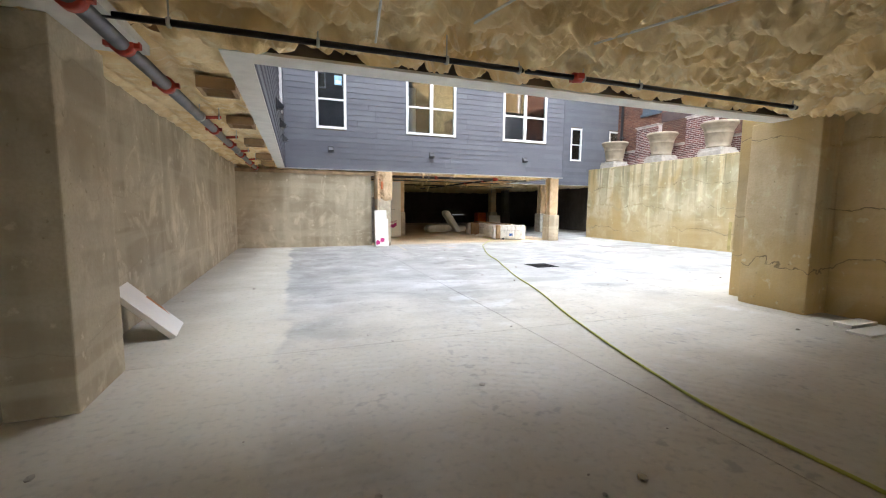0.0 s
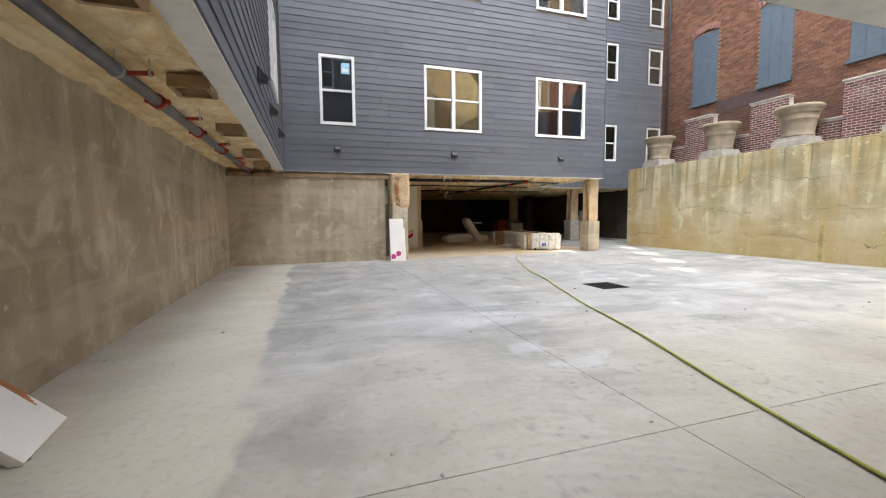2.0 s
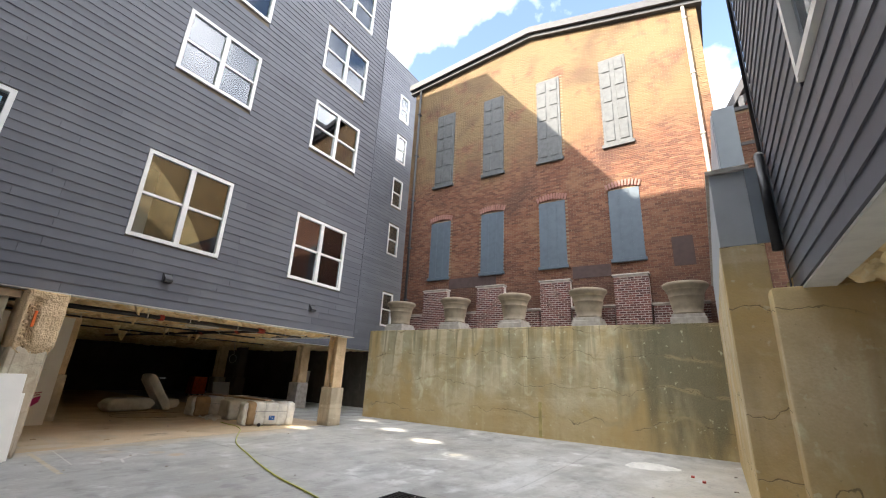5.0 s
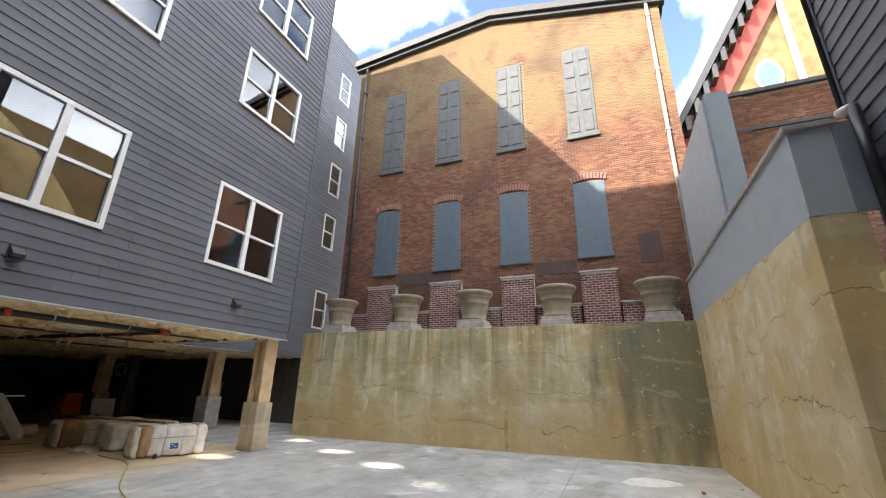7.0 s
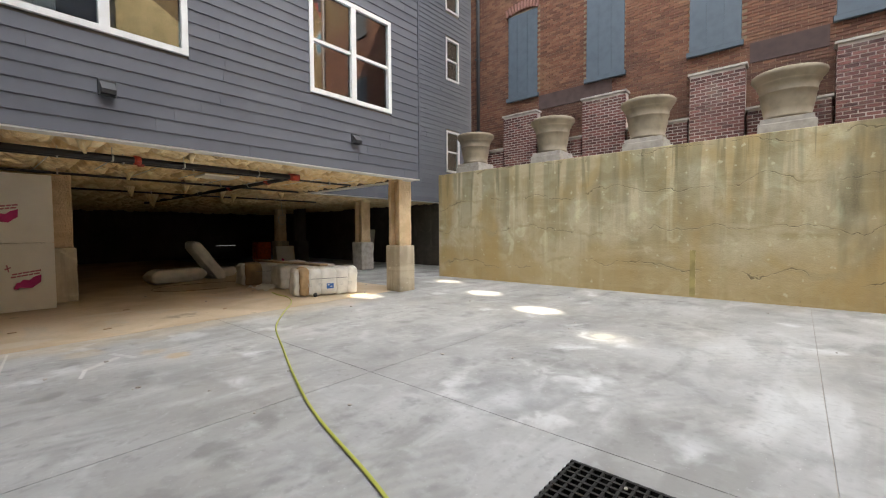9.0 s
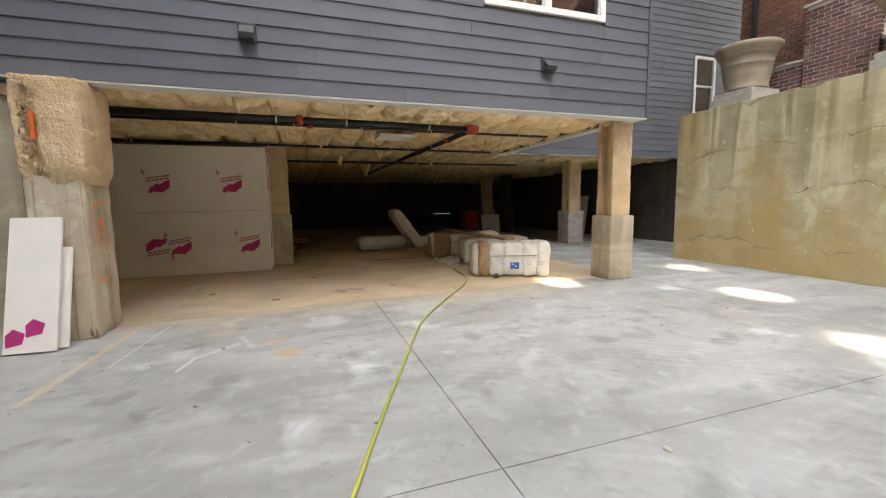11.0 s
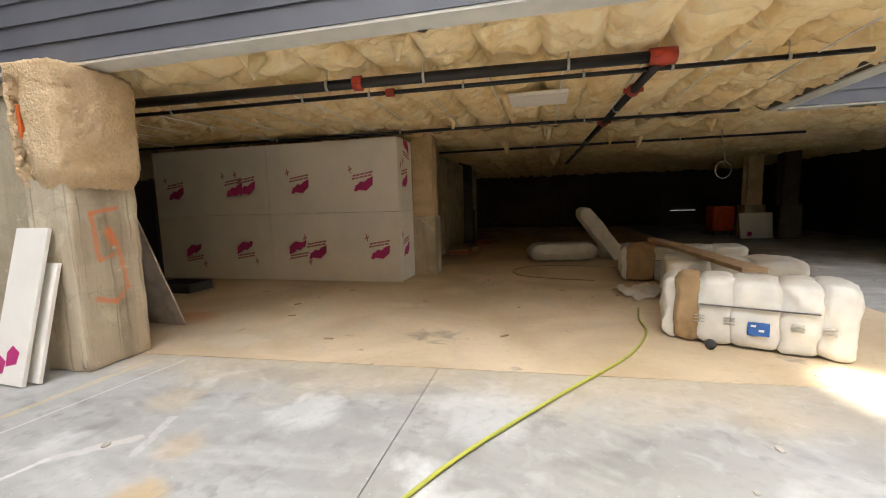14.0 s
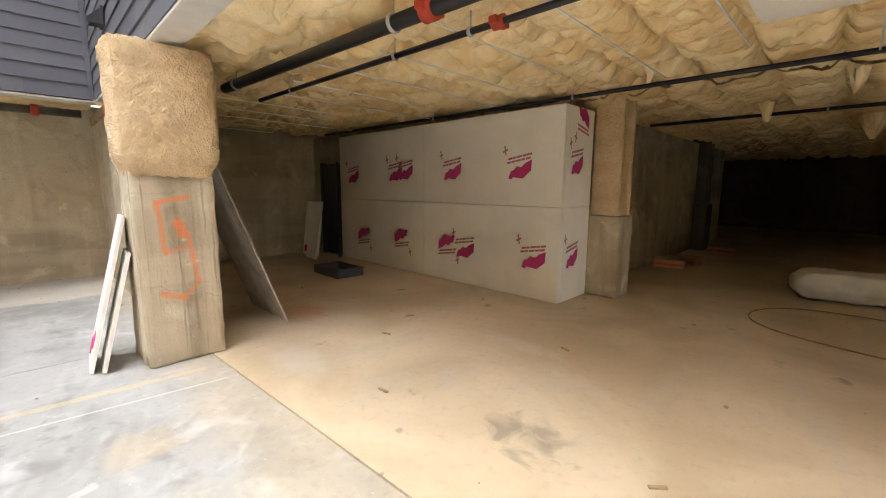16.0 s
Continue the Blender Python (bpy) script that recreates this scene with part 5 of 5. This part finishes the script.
def bundle(name, at, size, turn, label, slices, printed=False, torn=False):
    """Squeezed insulation bales in white wrap, side by side in one bundle."""
    t = empty(name, at, label, "insulation bale", "wrapped insulation bales")
    L, D, H = size
    m = Matrix.Translation(at) @ Matrix.Rotation(radians(turn), 4, "Z")
    share = (0.15, 0.21, 0.26, 0.21, 0.17) if slices == 5 else (1.0 / slices,) * slices
    edge = -L / 2
    for i in range(slices):
        w = L * share[i]
        bm = bmesh.new()
        box(bm, edge - 0.012, edge + w + 0.012, -D / 2, D / 2, 0.0, H)
        bmesh.ops.subdivide_edges(bm, edges=bm.edges, cuts=13, use_grid_fill=True)
        cx = edge + w / 2
        edge += w
        for v in bm.verts:
            k = v.co
            a = abs(k.x - cx) / (w / 2)
            fy, fz = abs(k.y) / (D / 2), abs(k.z - H / 2) / (H / 2)
            sq = 1 - 0.09 * min(a, 1.0) ** 5 + (0.05 * (fz - 0.3) if i == slices - 1 else 0.0)
            k.y *= sq * (1 - 0.10 * fz ** 4)
            k.z = H / 2 + (k.z - H / 2) * sq * (1 - 0.08 * fy ** 4)
            r = 0.026 * noise.noise(k * 6 + Vector((i * 3.1, at[1], 0))) + 0.014 * abs(noise.noise(k * 15 + Vector((0, i * 2.0, 0)))) + 0.006 * noise.noise(k * 34)
            k += Vector((r, r, r * 0.5))
            k.z = max(k.z, 0.0)
        bm.transform(m)
        part("bale", bm, M_card if torn and i == 0 else M_bag, t, "torn brown paper end" if torn and i == 0 else "", True)
    bm = box(bmesh.new(), -L * 0.34, L * 0.32, -D / 2 - 0.026, -D / 2 + 0.004, H * 0.62 - 0.004, H * 0.62 + 0.004)
    bm.transform(m)
    part("strap", bm, M_steel, t, "thin dark strap")
    if torn:
        # loose wrap bulging off the torn end
        bm = bmesh.new()
        bmesh.ops.create_cube(bm, size=1.0)
        bmesh.ops.subdivide_edges(bm, edges=bm.edges, cuts=11, use_grid_fill=True)
        for v in bm.verts:
            k = v.co
            k.xyz = (k.x * 0.24 * (1 - 0.5 * abs(2 * k.y) ** 3), k.y * D * 0.95, k.z * H * 0.96 * (1 - 0.2 * abs(2 * k.x) ** 2))
            k += Vector((1, 0.6, 0.3)) * (0.05 * noise.noise(k * 5 + Vector(at)) + 0.02 * noise.noise(k * 14))
            k += Vector((-L / 2 - 0.03, 0.10, H * 0.48))
            k.z = max(k.z, 0.0)
        bm.transform(m)
        part("loose_wrap", bm, M_bag, t, "loose crumpled white wrap", True)
    if printed:
        bm = box(bmesh.new(), -0.07, 0.09, -D / 2 - 0.032, -D / 2 - 0.004, 0.17, 0.29)
        bm.transform(m)
        pr = part("blue_print", bm, M_inkblue, t, "blue square print")
        for a, b in ((-0.05, 0.25), (0.01, 0.21)):
            bm = box(bmesh.new(), a, a + 0.04, -D / 2 - 0.036, -D / 2 - 0.031, b, b + 0.02)
            bm.transform(m)
            part("print_bar", bm, M_bag, pr)
        for a in (-0.50, -0.26, 0.24, 0.45):
            for r in range(3):
                bm = box(bmesh.new(), a, a + 0.09, -D / 2 - 0.022, -D / 2 - 0.004, 0.30 - 0.03 * r, 0.308 - 0.03 * r)
                bm.transform(m)
                part("print_bar", bm, M_clip, t)
    return t


bundle("insulation_bundle", (9.33, 17.08, 0), (1.34, 0.64, 0.67), -20, "bundle of white-wrapped insulation bales with blue print", 5, True, True)
bundle("insulation_bundle", (9.65, 20.35, 0), (1.7, 0.75, 0.64), -14, "torn white-wrapped insulation bundle behind the first", 4, False, True)
bundle("insulation_bundle", (9.75, 18.85, 0), (1.5, 0.9, 0.62), -10, "crumpled white-wrapped insulation bundle", 3)
pl = tagged(part("plank", box(bmesh.new(), -0.12, 0.12, -1.7, 1.7, 0, 0.05, 0.004), M_wood), "rough brown plank laid across the bales", "plank")
pl.matrix_basis = pose(9.35, 19.0, 0.665, 0, 0, 2)


def sack(at, length, rad, m2, label):
    bm = bmesh.new()
    bmesh.ops.create_cube(bm, size=2.0)
    bmesh.ops.subdivide_edges(bm, edges=bm.edges, cuts=13, use_grid_fill=True)
    for v in bm.verts:
        k = v.co
        x, y, z = k
        rr = math.sqrt(y * y + z * z) or 1e-6
        m = max(abs(y), abs(z))
        y, z = y * (0.45 + 0.55 * m / rr), z * (0.45 + 0.55 * m / rr)
        end = max(0.0, (abs(x) - 0.80) / 0.20)
        y *= 1 - 0.10 * end
        z *= 1 - 0.62 * end ** 1.5
        k.x, k.y, k.z = x * length / 2, y * rad * 1.35, z * rad
        k += Vector((0.4, 1, 1)) * (0.022 * noise.noise(k * 5) + 0.010 * noise.noise(k * 16))
    bm.transform(Matrix.Translation(at) @ m2)
    t = empty("wrapped_roll", at, label, "insulation roll")
    part("wrap", bm, M_bag, t, soft=True)
    return t


sack((7.75, 22.85, 0.22), 1.6, 0.22, Matrix.Rotation(radians(12), 4, "Z"), "long white plastic-wrapped roll lying on the slab")
sack((8.65, 23.0, 0.60), 1.6, 0.19, Matrix.Rotation(radians(12), 4, "Z") @ Matrix.Rotation(radians(52), 4, "Y"), "white plastic-wrapped roll propped on end")
sack((9.2, 23.4, 0.17), 1.2, 0.18, Matrix.Rotation(radians(30), 4, "Z"), "white plastic-wrapped roll lying behind")

# orange cart, boxes, tray in the dark
ct = empty("orange_cart", (13.9, 29.6, 0), "orange metal tool cart in the dark", "cart")
block("body", (13.4, 14.1, 29.6, 30.3, 0.15, 1.05), M_orange, ct, "", 0.02)
for x in (13.45, 14.05):
    for y in (29.7, 30.2):
        part("wheel", tube(bmesh.new(), (x - 0.02, y, 0.075), (x + 0.02, y, 0.075), 0.075), M_vent, ct)
leaning("foam_offcut", (14.3, 28.1, 0.02), 1.3, 0.85, 0.05, 10, 12, "white foam sheet leaning in the dark by a column", M_foam, 1)
leaning("white_board", (16.6, 24.5, 0.02), 0.35, 1.7, 0.04, 14, -60, "white strip leaning in the dark corner", M_foam)
tr = empty("mixing_tray", (0.85, 18.6, 0), "black plastic mixing tray on the dusty slab", "tray")
block("base", (0.45, 1.25, 18.35, 18.85, 0.0, 0.03), M_vent, tr)
for d in ((0.43, 0.47, 18.33, 18.87), (1.23, 1.27, 18.33, 18.87), (0.47, 1.23, 18.33, 18.37), (0.47, 1.23, 18.83, 18.87)):
    block("rim", (*d, 0.0, 0.16), M_vent, tr, "", 0.01)
for x, y, a in ((4.95, 23.9, 10), (5.1, 24.5, -20), (5.3, 26.8, 5)):
    c = tagged(part("carton", box(bmesh.new(), -0.28, 0.28, -0.2, 0.2, 0, 0.17, 0.01), M_card), "flattened brown carton with red print on the slab", "carton", "cartons by the inner wall")
    c.matrix_basis = pose(x, y, 0, 0, 0, a)
    block("print_band", (-0.285, 0.285, -0.206, -0.199, 0.05, 0.1), M_red, c).matrix_parent_inverse = Matrix()

# flat bag and scraps on the slab
bm = bmesh.new()
bmesh.ops.create_cube(bm, size=2.0)
bmesh.ops.subdivide_edges(bm, edges=bm.edges, cuts=17, use_grid_fill=True)
for v in bm.verts:
    k = v.co
    x, y, z = k
    rr = math.hypot(x, y) or 1e-6
    f = max(abs(x), abs(y)) / rr
    x, y = x * f, y * f
    rim = math.hypot(x, y)
    top = 0.10 * (1 - rim ** 4) * (0.55 + 0.35 * y) + 0.035 * (1 - rim ** 6) * abs(noise.noise(Vector((x * 4, y * 4, 0.3)))) + 0.02 * (1 - rim ** 6) * noise.noise(Vector((x * 9, y * 9, 2.0)))
    k.xyz = (x * 0.30 * (1 + 0.2 * noise.noise(Vector((x, y, 5.0)) * 2)), y * 0.55 * (1 + 0.15 * noise.noise(Vector((x, y, 9.0)) * 3)), max(0.004, top) if z > 0 else 0.0)
cl = tagged(part("plastic_bag", bm, M_bag, soft=True), "crumpled flat white plastic bag lying on the slab", "bag")
cl.matrix_basis = pose(11.5, 6.65, 0, 0, 0, 25)
rng = random.Random(21)
bm = bmesh.new()
for i in range(150):
    x, y = rng.uniform(-1.9, 13.5), rng.uniform(0.8, 22)
    s = rng.uniform(0.008, 0.03)
    bmesh.ops.create_icosphere(bm, subdivisions=1, radius=s, matrix=Matrix.Translation((x, y, s * 0.3)) @ Matrix.Diagonal((1, rng.uniform(0.5, 1.6), 0.45, 1)))
tagged(part("floor_debris", bm, M_cap), "crumbs of mortar and foam scattered on the slab", "debris", "", "stuff")
for x, y in ((11.0, 5.9), (10.6, 5.7)):
    tagged(part("scrap", box(bmesh.new(), x - 0.06, x + 0.06, y - 0.03, y + 0.03, 0, 0.03, 0.005), M_red), "small red plastic scrap on the slab", "scrap")

# ---- hose across the slab ----
cu = bpy.data.curves.new("hose", "CURVE")
cu.dimensions, cu.bevel_depth, cu.bevel_resolution = "3D", 0.0125, 3
path = ((2.75, -2.0), (2.77, -0.5), (2.78, 1.2), (2.80, 2.1), (2.90, 2.75), (3.05, 3.45), (3.36, 4.48), (3.72, 5.6), (4.06, 6.7), (4.36, 7.8), (4.80, 9.2), (5.16, 10.15), (5.50, 11.5), (6.17, 13.15), (6.70, 14.45), (7.36, 15.45), (8.04, 16.42), (8.37, 17.2), (8.42, 17.7), (8.55, 18.3), (8.7, 19.0))
pts = []
for i in range(1, len(path) - 2):
    p0, p1, p2, p3 = (Vector((*q, 0.018)) for q in path[i - 1:i + 3])
    for s in range(10):
        h = s / 10
        pts.append(0.5 * (2 * p1 + (p2 - p0) * h + (2 * p0 - 5 * p1 + 4 * p2 - p3) * h * h + (3 * p1 - p0 - 3 * p2 + p3) * h ** 3))
sp = cu.splines.new("POLY")
sp.points.add(len(pts) - 1)
for q, p0 in zip(sp.points, pts):
    q.co = (p0.x + 0.012 * math.sin(p0.y * 2.3), p0.y, 0.018, 1)
cu.materials.append(M_hose)
tagged(new("garden_hose", cu), "yellow-green hose lying across the concrete slab", "hose")
cu = bpy.data.curves.new("cable", "CURVE")
cu.dimensions, cu.bevel_depth = "3D", 0.008
sp = cu.splines.new("NURBS")
path = ((8.2, 20.2), (7.2, 20.3), (6.6, 20.9), (6.9, 21.8), (8.0, 22.0), (9.0, 21.6))
sp.points.add(len(path) - 1)
for q, (x, y) in zip(sp.points, path):
    q.co = (x, y, 0.009, 1)
sp.use_endpoint_u, sp.order_u = True, 3
cu.materials.append(M_wood)
tagged(new("cable", cu), "thin tan cable looped on the dusty slab", "cable")

# loose wrap, wire loop and scuffs in the undercroft
cu = bpy.data.curves.new("wire", "CURVE")
cu.dimensions, cu.bevel_depth = "3D", 0.008
sp = cu.splines.new("POLY")
loop = [Vector((10.9 + 0.15 * math.sin(i * 0.42), 22.2, 1.98 - 0.17 * math.cos(i * 0.42))) for i in range(16)]
loop = [Vector((10.85, 22.2, 2.85)), Vector((10.88, 22.2, 2.4))] + [loop[(i + 7) % 15] for i in range(16)]
sp.points.add(len(loop) - 1)
for q, v in zip(sp.points, loop):
    q.co = (*v, 1)
cu.materials.append(M_clip)
tagged(new("hanging_wire", cu), "loop of pale wire hanging from the ceiling", "wire")
for x, y, a in ((4.0, 17.3, 22), (6.9, 16.9, 40), (5.6, 18.3, -15), (3.7, 17.9, 70), (5.0, 16.5, 5)):
    s = tagged(part("wood_chip", box(bmesh.new(), -0.05, 0.05, -0.012, 0.012, 0, 0.012, 0.002), M_wood), "small splinter of wood on the slab", "scrap", "splinters on the slab")
    s.matrix_basis = pose(x, y, 0, 0, 0, a)
bm = bmesh.new()
bmesh.ops.create_icosphere(bm, subdivisions=2, radius=0.05, matrix=Matrix.Translation((8.86, 16.82, 0.05)))
tagged(part("tape_roll", bm, M_vent, soft=True), "black lump of tape beside the bales", "tape")
bm = bmesh.new()
bmesh.ops.create_grid(bm, x_segments=16, y_segments=12, size=0.5)
for v in bm.verts:
    v.co.x *= 1.0
    v.co.y *= 0.7
    v.co.z = 0.06 + 0.09 * noise.noise(v.co * 5) + 0.05 * noise.noise(v.co * 13)
    v.co.z = max(v.co.z, 0.004)
bmesh.ops.solidify(bm, geom=bm.faces[:], thickness=0.004)
w = tagged(part("plastic_scrap", bm, M_bag, soft=True), "crumpled white plastic wrap beside the bales", "wrap")
w.matrix_basis = pose(8.95, 19.2, 0, 0, 0, 20)

# glowing strip added on the undercroft's back wall for a streak of unknown light
glow = bpy.data.materials.new("glowing_streak")
glow.use_nodes = True
glow.node_tree.nodes["Principled BSDF"].inputs["Emission Color"].default_value = (0.95, 0.97, 1.0, 1)
glow.node_tree.nodes["Principled BSDF"].inputs["Emission Strength"].default_value = 0.06
x0, x1, z = 13.66, 14.85, 0.76
streak_parts = empty("strip_lamp", ((x0 + x1) / 2, 35.96, z), "thin glowing strip added for a streak of light at the back wall", "lamp")
block("streak_backing", (x0, x1, 35.955, 36.0, z - 0.02, z + 0.02), M_vent, streak_parts, "", 0.005)
part("tube", tube(bmesh.new(), (x0 + 0.03, 35.93, z), (x1 - 0.03, 35.93, z), 0.014), glow, streak_parts, "glowing white strip standing for the streak")
